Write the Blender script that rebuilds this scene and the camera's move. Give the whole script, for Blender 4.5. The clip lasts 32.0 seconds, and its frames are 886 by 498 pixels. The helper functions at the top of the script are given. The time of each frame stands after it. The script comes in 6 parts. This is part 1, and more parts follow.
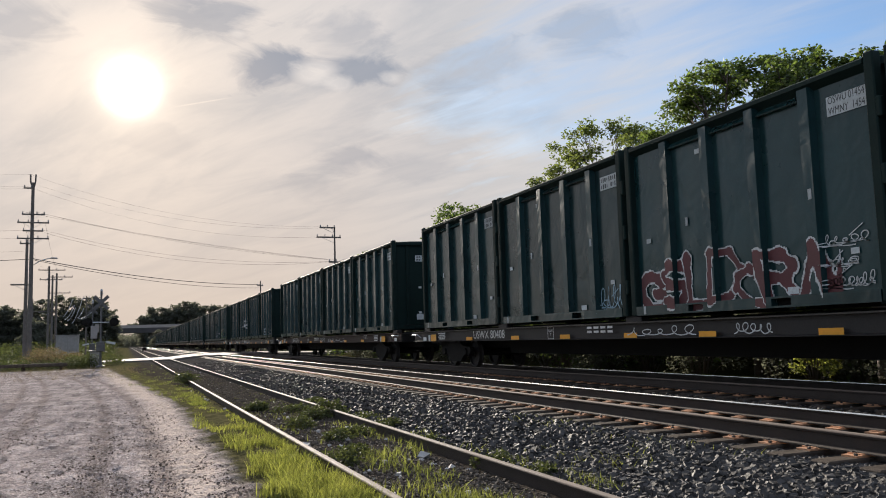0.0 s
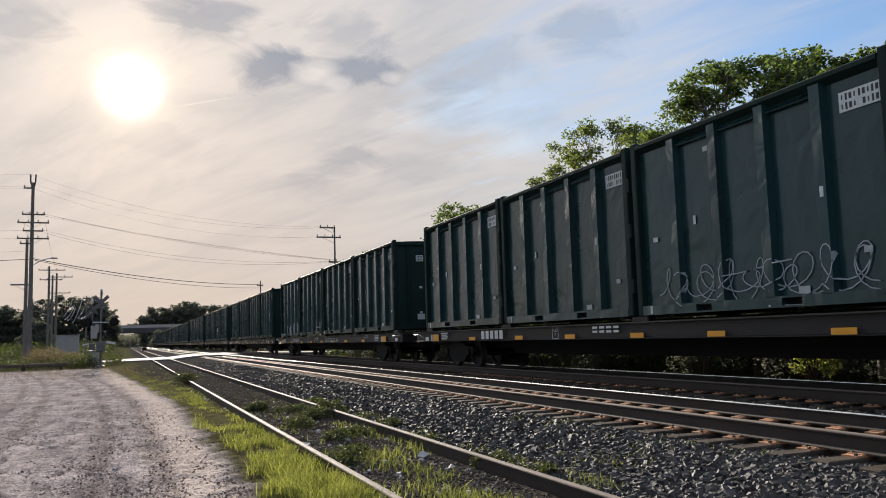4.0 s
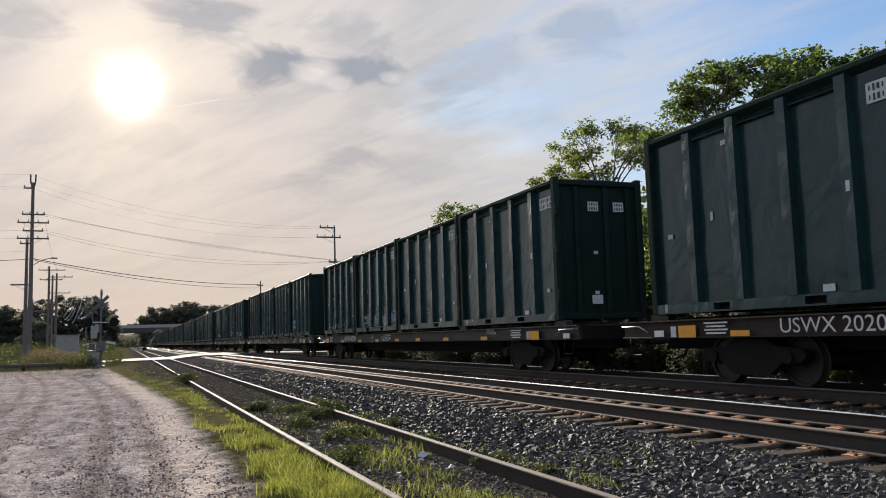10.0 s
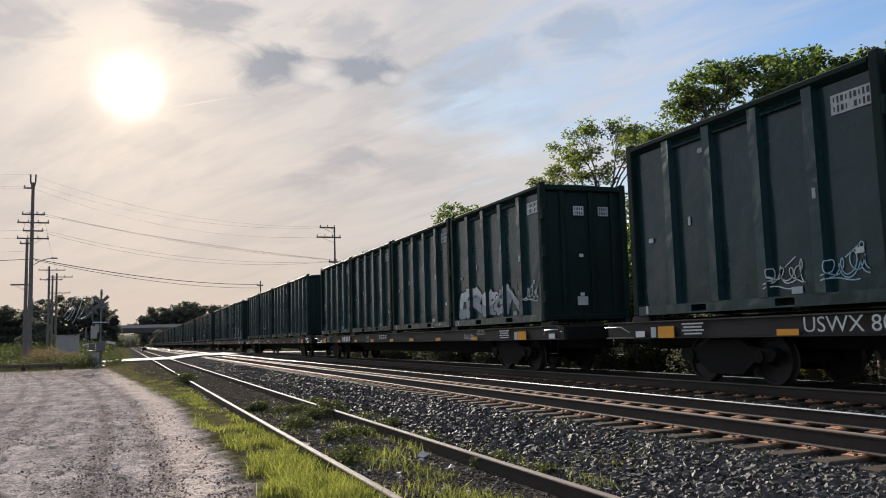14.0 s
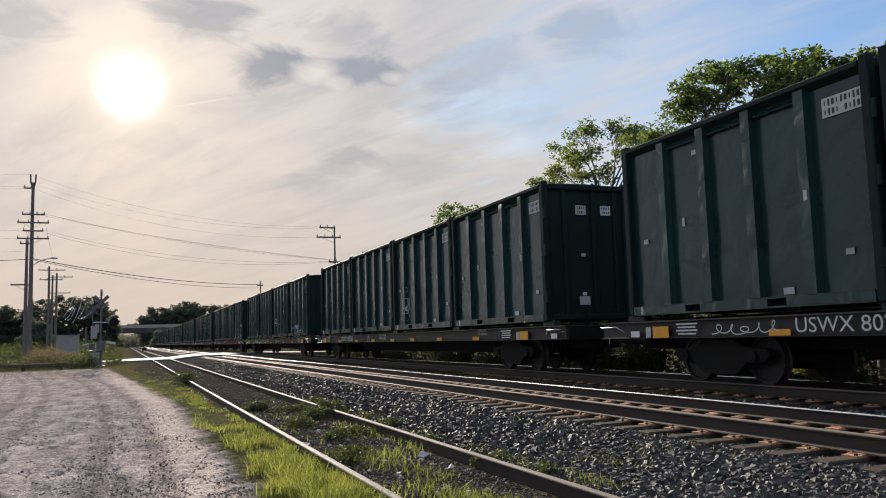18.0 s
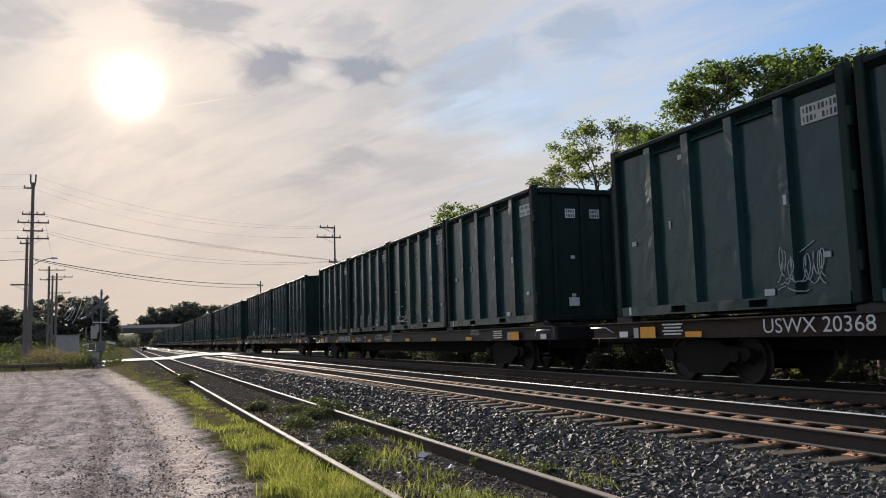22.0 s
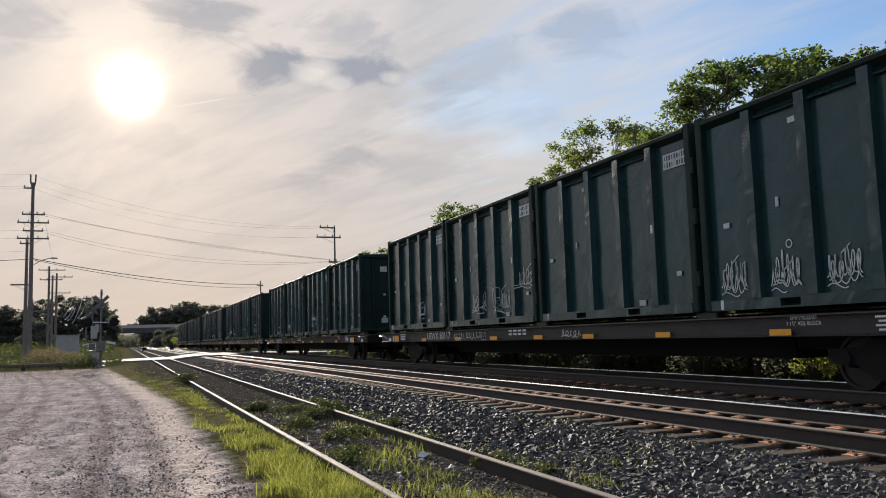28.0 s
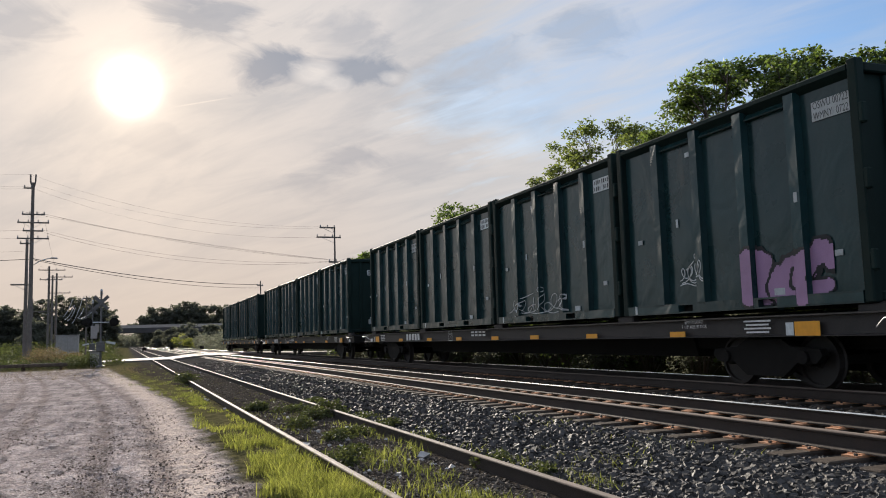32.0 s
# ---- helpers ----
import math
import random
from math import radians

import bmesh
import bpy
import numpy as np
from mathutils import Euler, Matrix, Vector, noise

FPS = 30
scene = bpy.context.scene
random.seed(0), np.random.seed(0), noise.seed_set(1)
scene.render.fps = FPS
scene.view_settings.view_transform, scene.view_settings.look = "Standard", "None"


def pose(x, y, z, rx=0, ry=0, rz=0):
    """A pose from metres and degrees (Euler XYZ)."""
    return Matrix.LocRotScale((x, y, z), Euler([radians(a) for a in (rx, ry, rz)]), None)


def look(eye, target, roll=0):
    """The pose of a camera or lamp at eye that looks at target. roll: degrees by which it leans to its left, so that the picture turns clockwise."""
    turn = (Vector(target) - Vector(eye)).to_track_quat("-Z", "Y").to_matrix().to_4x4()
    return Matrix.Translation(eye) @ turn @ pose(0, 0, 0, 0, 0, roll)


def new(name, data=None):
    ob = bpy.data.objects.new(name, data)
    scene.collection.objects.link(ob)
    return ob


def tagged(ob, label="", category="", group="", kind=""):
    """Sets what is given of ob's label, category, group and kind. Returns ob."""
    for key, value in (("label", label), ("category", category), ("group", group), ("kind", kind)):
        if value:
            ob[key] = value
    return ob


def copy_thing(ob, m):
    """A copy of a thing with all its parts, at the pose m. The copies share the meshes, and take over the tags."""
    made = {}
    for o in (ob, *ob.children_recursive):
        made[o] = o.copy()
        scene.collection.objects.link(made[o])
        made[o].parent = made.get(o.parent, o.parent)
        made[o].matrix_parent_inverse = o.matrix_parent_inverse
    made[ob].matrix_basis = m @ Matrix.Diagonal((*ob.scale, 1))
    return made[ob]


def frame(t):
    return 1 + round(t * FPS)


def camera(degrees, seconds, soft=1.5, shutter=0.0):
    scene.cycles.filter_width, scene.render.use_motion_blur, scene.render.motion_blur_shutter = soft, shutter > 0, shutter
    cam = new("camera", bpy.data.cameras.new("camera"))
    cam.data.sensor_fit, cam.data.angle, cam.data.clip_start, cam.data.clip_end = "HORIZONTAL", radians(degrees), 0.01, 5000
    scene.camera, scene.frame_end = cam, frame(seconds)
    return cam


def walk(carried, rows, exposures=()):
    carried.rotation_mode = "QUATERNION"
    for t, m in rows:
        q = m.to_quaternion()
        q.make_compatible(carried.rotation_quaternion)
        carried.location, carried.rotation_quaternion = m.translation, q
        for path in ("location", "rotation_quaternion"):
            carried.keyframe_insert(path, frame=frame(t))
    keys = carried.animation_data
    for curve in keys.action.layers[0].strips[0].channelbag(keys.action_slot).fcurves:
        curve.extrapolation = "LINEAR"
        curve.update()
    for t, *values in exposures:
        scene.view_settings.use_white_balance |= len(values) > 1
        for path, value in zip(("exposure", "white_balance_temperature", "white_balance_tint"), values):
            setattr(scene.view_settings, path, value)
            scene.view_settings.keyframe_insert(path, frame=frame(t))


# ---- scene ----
# ---- camera ----
EYE = (0.0, 0.0, 1.45)
YAW, PITCH, ROLL = 0.3684, 0.1063, -1.633
AIM = (math.sin(YAW) * math.cos(PITCH), math.cos(YAW) * math.cos(PITCH), 1.45 + math.sin(PITCH))
cam = camera(56.74, 32.0, soft=1.0)
walk(cam, [(0.0, look(EYE, AIM, ROLL)), (32.0, look(EYE, AIM, ROLL))], exposures=[(0.0, 0.76), (32.0, 0.76)])

# ---- light: a low sun straight down the line, thin broken cloud ----
SUN_EL = radians(16.7)
SUN_DIR = (0.0, math.cos(SUN_EL), math.sin(SUN_EL))


def node(tree, kind, at=None, **values):
    n = tree.nodes.new(kind)
    for k, v in values.items():
        n.inputs[k.replace("_", " ")].default_value = v
    return n


def math_node(tree, op, a, b=None, clamp=False):
    n = tree.nodes.new("ShaderNodeMath")
    n.operation, n.use_clamp = op, clamp
    for i, v in enumerate((a, b)):
        if v is None:
            continue
        if isinstance(v, (int, float)):
            n.inputs[i].default_value = v
        else:
            tree.links.new(v, n.inputs[i])
    return n.outputs[0]


def mix_color(tree, fac, a, b, blend="MIX"):
    n = tree.nodes.new("ShaderNodeMix")
    n.data_type, n.blend_type = "RGBA", blend
    for i, v in ((0, fac), (6, a), (7, b)):
        if isinstance(v, (int, float)):
            n.inputs[i].default_value = v
        elif isinstance(v, tuple):
            n.inputs[i].default_value = (*v, 1.0)
        else:
            tree.links.new(v, n.inputs[i])
    return n.outputs[2]


def ramp(tree, value, stops):
    n = tree.nodes.new("ShaderNodeValToRGB")
    while len(n.color_ramp.elements) < len(stops):
        n.color_ramp.elements.new(0.5)
    for e, (p, c) in zip(n.color_ramp.elements, stops):
        e.position, e.color = p, (c, c, c, 1) if isinstance(c, (int, float)) else (*c, 1)
    tree.links.new(value, n.inputs[0])
    return n.outputs[0]


def sky_world():
    w = bpy.data.worlds.new("sky")
    scene.world = w
    w.use_nodes = True
    t = w.node_tree
    t.nodes.clear()
    out = t.nodes.new("ShaderNodeOutputWorld")
    bg = t.nodes.new("ShaderNodeBackground")
    t.links.new(bg.outputs[0], out.inputs[0])
    sky = t.nodes.new("ShaderNodeTexSky")
    sky.sky_type, sky.sun_disc = "NISHITA", False
    sky.sun_elevation, sky.sun_rotation = SUN_EL, 0.0
    sky.air_density, sky.dust_density, sky.ozone_density = 1.0, 1.2, 1.5
    co = t.nodes.new("ShaderNodeTexCoord")
    sep = t.nodes.new("ShaderNodeSeparateXYZ")
    t.links.new(co.outputs["Generated"], sep.inputs[0])
    dx, dy, dz = sep.outputs
    # the angle from the sun
    dot = math_node(t, "ADD", math_node(t, "MULTIPLY", dy, SUN_DIR[1]), math_node(t, "MULTIPLY", dz, SUN_DIR[2]))
    ang = math_node(t, "ARCCOSINE", math_node(t, "MINIMUM", dot, 1.0))
    # a flat cloud layer: the direction met with a plane overhead
    h = math_node(t, "ADD", math_node(t, "MAXIMUM", dz, 0.0), 0.12)
    u, v = math_node(t, "DIVIDE", dx, h), math_node(t, "DIVIDE", dy, h)
    comb = t.nodes.new("ShaderNodeCombineXYZ")
    t.links.new(u, comb.inputs[0]), t.links.new(v, comb.inputs[1])
    # streaks lie across the view, turned a little
    turn = t.nodes.new("ShaderNodeMapping")
    turn.inputs["Rotation"].default_value = (0, 0, radians(CLOUD_TURN))
    t.links.new(comb.outputs[0], turn.inputs[0])
    drawn = t.nodes.new("ShaderNodeMapping")
    drawn.inputs["Scale"].default_value = (1.7, 0.50, 1.0)
    t.links.new(turn.outputs[0], drawn.inputs[0])
    turn = drawn
    tuft = node(t, "ShaderNodeTexNoise", Scale=11.0, Detail=6.0, Roughness=0.6, Distortion=0.7)
    tall = t.nodes.new("ShaderNodeMapping")
    tall.inputs["Scale"].default_value = (1.0, 1.0, 2.4)
    t.links.new(co.outputs["Generated"], tall.inputs[0]), t.links.new(tall.outputs[0], tuft.inputs["Vector"])
    big = node(t, "ShaderNodeTexNoise", Scale=0.75, Detail=7.0, Roughness=0.55, Distortion=0.35)
    small = node(t, "ShaderNodeTexNoise", Scale=3.2, Detail=6.0, Roughness=0.6, Distortion=0.5)
    t.links.new(turn.outputs[0], big.inputs["Vector"]), t.links.new(turn.outputs[0], small.inputs["Vector"])
    cover = math_node(t, "ADD", math_node(t, "MULTIPLY", big.outputs[0], 0.66), math_node(t, "MULTIPLY", small.outputs[0], 0.34))
    # clearer away from the sun, thicker towards it and the horizon
    clear = math_node(t, "ADD", math_node(t, "MULTIPLY", math_node(t, "SUBTRACT", ang, 0.45), 0.18), math_node(t, "MULTIPLY", math_node(t, "MAXIMUM", math_node(t, "SUBTRACT", dx, 0.24), 0.0), 0.32))
    thick = math_node(t, "MULTIPLY", math_node(t, "POWER", 2.718, math_node(t, "MULTIPLY", ang, -1.0 / 0.35)), 0.30)
    # and closing again over the other half of the sky
    ahead = math_node(t, "MULTIPLY", math_node(t, "SUBTRACT", 1.75, ang), 1.6, True)
    cover = math_node(t, "SUBTRACT", math_node(t, "ADD", cover, thick), math_node(t, "MULTIPLY", math_node(t, "MINIMUM", clear, 0.26), ahead))
    mask = ramp(t, cover, [(0.24, 0.0), (0.56, 1.0)])
    near = math_node(t, "POWER", 2.718, math_node(t, "MULTIPLY", ang, -1.0 / 0.20))
    halo = math_node(t, "POWER", 2.718, math_node(t, "MULTIPLY", ang, -1.0 / 0.085))
    core = math_node(t, "POWER", 2.718, math_node(t, "MULTIPLY", math_node(t, "MULTIPLY", ang, ang), -1.0 / 0.00032))
    low = math_node(t, "POWER", 2.718, math_node(t, "MULTIPLY", math_node(t, "MAXIMUM", dz, 0.0), -1.0 / 0.14))
    # the haze is cream on the sun's side and dull blue on the other
    side = math_node(t, "MULTIPLY", math_node(t, "SUBTRACT", 2.6, ang), 0.8, True)
    toward = math_node(t, "MULTIPLY", math_node(t, "SUBTRACT", 0.72, ang), 2.2, True)
    haze = mix_color(t, side, (0.50, 0.58, 0.70), mix_color(t, toward, (0.50, 0.56, 0.61), (0.68, 0.575, 0.50)))
    shade = ramp(t, math_node(t, "ADD", math_node(t, "MULTIPLY", small.outputs[0], 0.5), math_node(t, "MULTIPLY", big.outputs[0], 0.5)), [(0.40, 0.0), (0.50, 0.62), (0.58, 1.0)])
    cloud = mix_color(t, shade, (0.42, 0.47, 0.55), (0.65, 0.65, 0.68))
    # one denser grey bank above the sun's right, and torn ones beside it
    for spot, wide, depth, tint in [(*b, (0.17, 0.255, 0.385)) for b in CLOUD_BANKS] + [(*b, (0.80, 0.80, 0.82)) for b in CLOUD_WISPS]:
        away = t.nodes.new("ShaderNodeVectorMath")
        away.operation = "SUBTRACT"
        t.links.new(co.outputs["Generated"], away.inputs[0])
        away.inputs[1].default_value = spot
        flat = t.nodes.new("ShaderNodeVectorMath")
        flat.operation = "MULTIPLY"
        t.links.new(away.outputs[0], flat.inputs[0])
        flat.inputs[1].default_value = (1.0, 1.0, 2.1)
        size = t.nodes.new("ShaderNodeVectorMath")
        size.operation = "LENGTH"
        t.links.new(flat.outputs[0], size.inputs[0])
        torn = math_node(t, "ADD", size.outputs["Value"], math_node(t, "MULTIPLY", math_node(t, "SUBTRACT", tuft.outputs[0], 0.5), wide * 2.8))
        inside = math_node(t, "MULTIPLY", math_node(t, "SUBTRACT", wide, torn), depth / (wide * 0.6), True)
        cloud = mix_color(t, math_node(t, "MINIMUM", inside, depth), cloud, tint)
    cloud = mix_color(t, 1.0, cloud, mix_color(t, side, (0.98, 1.18, 1.50), (1.0, 1.0, 1.0)), "MULTIPLY")
    cloud = mix_color(t, math_node(t, "MULTIPLY", low, 0.95, True), cloud, haze)
    warm = mix_color(t, near, (0.0, 0.0, 0.0), (0.15, 0.10, 0.06))
    cloud = mix_color(t, 1.0, cloud, warm, "ADD")
    skyc = mix_color(t, 1.0, sky.outputs[0], (SKY_GAIN * 0.66, SKY_GAIN * 0.88, SKY_GAIN * 1.15), "MULTIPLY")
    both = mix_color(t, mask, skyc, cloud)
    both = mix_color(t, math_node(t, "MULTIPLY", low, 0.8, True), both, haze)
    glow = math_node(t, "POWER", 2.718, math_node(t, "MULTIPLY", ang, -1.0 / 0.30))
    both = mix_color(t, glow, both, mix_color(t, 1.0, both, (1.06, 1.0, 0.92), "MULTIPLY"))
    hot = mix_color(t, core, (0, 0, 0), (7.0, 6.5, 5.7))
    bloom = math_node(t, "POWER", 2.718, math_node(t, "MULTIPLY", math_node(t, "MULTIPLY", ang, ang), -1.0 / 0.0013))
    hot = mix_color(t, 1.0, hot, mix_color(t, bloom, (0, 0, 0), (0.30, 0.27, 0.22)), "ADD")
    both = mix_color(t, 1.0, both, hot, "ADD")
    both = mix_color(t, 1.0, both, mix_color(t, halo, (0, 0, 0), (0.46, 0.36, 0.24)), "ADD")
    # a short bright contrail below the sun
    def dot_with(v):
        d = t.nodes.new("ShaderNodeVectorMath")
        d.operation = "DOT_PRODUCT"
        t.links.new(co.outputs["Generated"], d.inputs[0])
        d.inputs[1].default_value = v
        return d.outputs["Value"]
    across = math_node(t, "SUBTRACT", 1.0, math_node(t, "MULTIPLY", math_node(t, "ABSOLUTE", dot_with(CONTRAIL)), 1.0 / 0.0012), True)
    along = math_node(t, "MULTIPLY", math_node(t, "SUBTRACT", CONTRAIL_HALF, math_node(t, "ARCCOSINE", math_node(t, "MINIMUM", dot_with(CONTRAIL_MID), 1.0))), 40.0, True)
    both = mix_color(t, 1.0, both, mix_color(t, math_node(t, "MULTIPLY", across, along), (0, 0, 0), (0.16, 0.12, 0.08)), "ADD")
    t.links.new(both, bg.inputs[0])
    bg.inputs[1].default_value = 0.60


CLOUD_TURN, SKY_GAIN = -27.0, 0.15
CLOUD_WISPS = (((0.2014, 0.9287, 0.3114), 0.03, 0.55), ((0.231, 0.925, 0.3018), 0.022, 0.5), ((0.2884, 0.9066, 0.3081), 0.014, 0.4), ((0.1137, 0.9292, 0.3516), 0.012, 0.35), ((0.2982, 0.9187, 0.2589), 0.05, 0.4), ((0.4266, 0.8759, 0.2253), 0.06, 0.35))
CONTRAIL, CONTRAIL_MID, CONTRAIL_HALF = (0.2367, 0.2515, -0.9385), (0.078, 0.9579, 0.2763), 0.037
CLOUD_BANKS = (((0.148, 0.9363, 0.3184), 0.06, 1.0), ((0.2561, 0.9149, 0.312), 0.045, 0.8), ((0.0823, 0.9277, 0.3642), 0.07, 0.7), ((0.0457, 0.9268, 0.3727), 0.05, 0.5), ((0.2353, 0.9482, 0.2136), 0.055, 0.55), ((0.2101, 0.9603, 0.1838), 0.04, 0.3), ((0.24, 0.9032, 0.3559), 0.06, 0.4), ((-0.1173, 0.9331, 0.34), 0.06, 0.5), ((0.361, 0.8915, 0.2736), 0.06, 0.4), ((0.3943, 0.8628, 0.3163), 0.08, 0.35), ((0.4544, 0.8532, 0.2561), 0.05, 0.35), ((0.0365, 0.9721, 0.2316), 0.05, 0.3), ((0.4899, 0.8003, 0.3457), 0.07, 0.45), ((0.314, 0.9275, 0.2027), 0.05, 0.3))
sky_world()
sun = new("sun", bpy.data.lights.new("sun", "SUN"))
sun.data.energy, sun.data.angle, sun.data.color = 5.0, radians(0.6), (1.0, 0.90, 0.77)
sun.matrix_world = look((0, 0, 60), (0, -math.cos(SUN_EL), 60 - math.sin(SUN_EL)))

# ---- materials ----
def material(name, color, rough=0.7, metal=0.0, vary=0.25, scale=6.0, bump=0.2, fine=60.0, spread=0.0, second=None, dents=0.0, leaf=0.0, coords="Object", spec=0.5, through_tint=(1.42, 1.48, 0.72), coat=0.0):
    """A procedural surface: two sizes of noise for colour, relief and gloss; spread: difference from piece to piece."""
    m = bpy.data.materials.new(name)
    m.use_nodes = True
    t = m.node_tree
    p = t.nodes["Principled BSDF"]
    co = t.nodes.new("ShaderNodeTexCoord")
    where = co.outputs[coords]
    n1 = node(t, "ShaderNodeTexNoise", Scale=scale, Detail=5.0, Roughness=0.6)
    n2 = node(t, "ShaderNodeTexNoise", Scale=fine, Detail=3.0, Roughness=0.65)
    info = t.nodes.new("ShaderNodeObjectInfo")
    shift = t.nodes.new("ShaderNodeVectorMath")
    shift.operation = "MULTIPLY_ADD"
    t.links.new(info.outputs["Random"], shift.inputs[0])
    shift.inputs[1].default_value = (37.0, 17.0, 71.0)
    t.links.new(where, shift.inputs[2])
    for n in (n1, n2):
        t.links.new(shift.outputs[0], n.inputs["Vector"])
    dark = tuple(c * (1 - vary) for c in color)
    light = second or tuple(min(1.0, c * (1 + vary)) for c in color)
    c = mix_color(t, ramp(t, n1.outputs[0], [(0.3, 0.0), (0.7, 1.0)]), dark, light)
    c = mix_color(t, 0.35, c, mix_color(t, ramp(t, n2.outputs[0], [(0.3, 0.0), (0.7, 1.0)]), dark, light))
    if spread:
        geo = t.nodes.new("ShaderNodeNewGeometry")
        r = math_node(t, "FRACT", math_node(t, "ADD", info.outputs["Random"], geo.outputs["Random Per Island"]))
        val = math_node(t, "ADD", math_node(t, "MULTIPLY", r, 2 * spread), 1 - spread)
        c = mix_color(t, 1.0, c, val, "MULTIPLY")
    if dents:
        run = t.nodes.new("ShaderNodeMapping")
        run.inputs["Scale"].default_value = (1.0, 9.0, 0.5)
        t.links.new(shift.outputs[0], run.inputs[0])
        n4 = node(t, "ShaderNodeTexNoise", Scale=1.0, Detail=5.0, Roughness=0.7)
        t.links.new(run.outputs[0], n4.inputs["Vector"])
        c = mix_color(t, ramp(t, n4.outputs[0], [(0.54, 0.0), (0.78, 0.35)]), c, (0.018, 0.042, 0.040))
        c = mix_color(t, ramp(t, n2.outputs[0], [(0.70, 0.0), (0.76, 0.5)]), c, (0.060, 0.045, 0.035))
    t.links.new(c, p.inputs["Base Color"])
    p.inputs["Metallic"].default_value = metal
    p.inputs["Specular IOR Level"].default_value = spec
    p.inputs["Coat Weight"].default_value, p.inputs["Coat Roughness"].default_value = coat, 0.14
    t.links.new(math_node(t, "ADD", math_node(t, "MULTIPLY", n1.outputs[0], 0.3), rough - 0.15, True), p.inputs["Roughness"])
    last = None
    if bump:
        b = node(t, "ShaderNodeBump", Strength=bump, Distance=0.02)
        t.links.new(n2.outputs[0], b.inputs["Height"])
        last = b
    if dents:
        n3 = node(t, "ShaderNodeTexNoise", Scale=1.3, Detail=2.0, Roughness=0.45, Distortion=0.8)
        t.links.new(shift.outputs[0], n3.inputs["Vector"])
        b = node(t, "ShaderNodeBump", Strength=1.0, Distance=dents)
        t.links.new(n3.outputs[0], b.inputs["Height"])
        if last:
            t.links.new(last.outputs[0], b.inputs["Normal"])
        last = b
    if last:
        t.links.new(last.outputs[0], p.inputs["Normal"])
    if leaf:
        tr = t.nodes.new("ShaderNodeBsdfTranslucent")
        t.links.new(mix_color(t, 1.0, c, through_tint, "MULTIPLY"), tr.inputs[0])
        mx = t.nodes.new("ShaderNodeMixShader")
        mx.inputs[0].default_value = leaf
        t.links.new(p.outputs[0], mx.inputs[1]), t.links.new(tr.outputs[0], mx.inputs[2])
        t.links.new(mx.outputs[0], t.nodes["Material Output"].inputs[0])
    return m


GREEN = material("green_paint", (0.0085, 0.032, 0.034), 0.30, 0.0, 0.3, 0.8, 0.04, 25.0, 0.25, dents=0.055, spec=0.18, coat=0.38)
# the same green darkened: shade on ends, posts and top rails put into the colour
GREEN_SHADED = material("green_paint_shaded", (0.009, 0.021, 0.019), 0.65, 0.0, 0.3, 1.2, 0.06, 30.0, 0.15, spec=0.12)
TARP = material("lid_steel", (0.05, 0.07, 0.065), 0.5, 0.2, 0.3, 2.0, 0.1, 30.0)
CAR_BROWN = material("car_brown", (0.019, 0.018, 0.019), 0.55, 0.0, 0.4, 1.5, 0.15, 40.0, 0.25, (0.042, 0.036, 0.034), spec=0.35)
CAR_RUST = material("car_rust", (0.034, 0.021, 0.018), 0.65, 0.0, 0.45, 1.5, 0.2, 40.0, 0.2, (0.062, 0.040, 0.033), spec=0.25)
BLACK_IRON = material("black_iron", (0.012, 0.011, 0.010), 0.8, 0.0, 0.4, 5.0, 0.25, 60.0, spec=0.15)
WHEEL_STEEL = material("wheel_steel", (0.020, 0.016, 0.014), 0.65, 0.1, 0.3, 6.0, 0.1, 60.0)
RAIL_RUST = material("rail_rust", (0.038, 0.028, 0.023), 0.75, 0.2, 0.4, 6.0, 0.3, 70.0)
RAIL_HEAD = material("rail_head", (0.66, 0.65, 0.63), 0.22, 1.0, 0.15, 3.0, 0.02, 90.0)
RAIL_HEAD_DULL = material("rail_head_dull", (0.15, 0.115, 0.095), 0.8, 0.1, 0.3, 3.0, 0.05, 80.0)
STICKER = material("faded_sticker", (0.46, 0.49, 0.49), 0.6, 0.0, 0.25, 14.0, 0.05, 60.0, 0.3)
GREY_PAINT = material("grey_paint", (0.27, 0.255, 0.24), 0.6, 0.0, 0.25, 3.0, 0.05, 40.0)
# dark grey in place of white: the signal's backlit shade painted into its colour
BOARD_BACKLIT = material("backlit_board", (0.085, 0.082, 0.08), 0.6, 0.0, 0.3, 6.0, 0.1, 60.0)
PLATE_RUST = material("plate_rust", (0.44, 0.225, 0.12), 0.7, 0.1, 0.35, 9.0, 0.3, 90.0, 0.25)
TIE_WOOD = material("tie_wood", (0.055, 0.042, 0.034), 0.8, 0.0, 0.5, 5.0, 0.5, 50.0, 0.3, (0.12, 0.095, 0.075), spec=0.1)
STONE = material("ballast_stone", (0.054, 0.050, 0.047), 0.66, 0.0, 0.35, 12.0, 0.3, 90.0, 0.75, spec=0.25)
PEBBLE = material("pebble", (0.20, 0.165, 0.14), 0.85, 0.0, 0.3, 12.0, 0.3, 90.0, 0.35, spec=0.1)
DIRT_GRIT = material("dirt_grit", (0.26, 0.205, 0.175), 0.9, 0.0, 0.35, 1.2, 0.2, 90.0, 0.45, spec=0.05)
SIDING_STONE = material("siding_stone", (0.12, 0.100, 0.082), 0.8, 0.0, 0.35, 12.0, 0.3, 90.0, 0.5, spec=0.05)
PALE_STONE = material("pale_stone", (0.50, 0.47, 0.44), 0.8, 0.0, 0.25, 9.0, 0.2, 60.0, 0.3, spec=0.2)
GRASS = material("grass_blade", (0.095, 0.122, 0.042), 0.6, 0.0, 0.35, 2.5, 0.0, 30.0, 0.6, (0.27, 0.265, 0.10), leaf=0.55, spec=0.3)
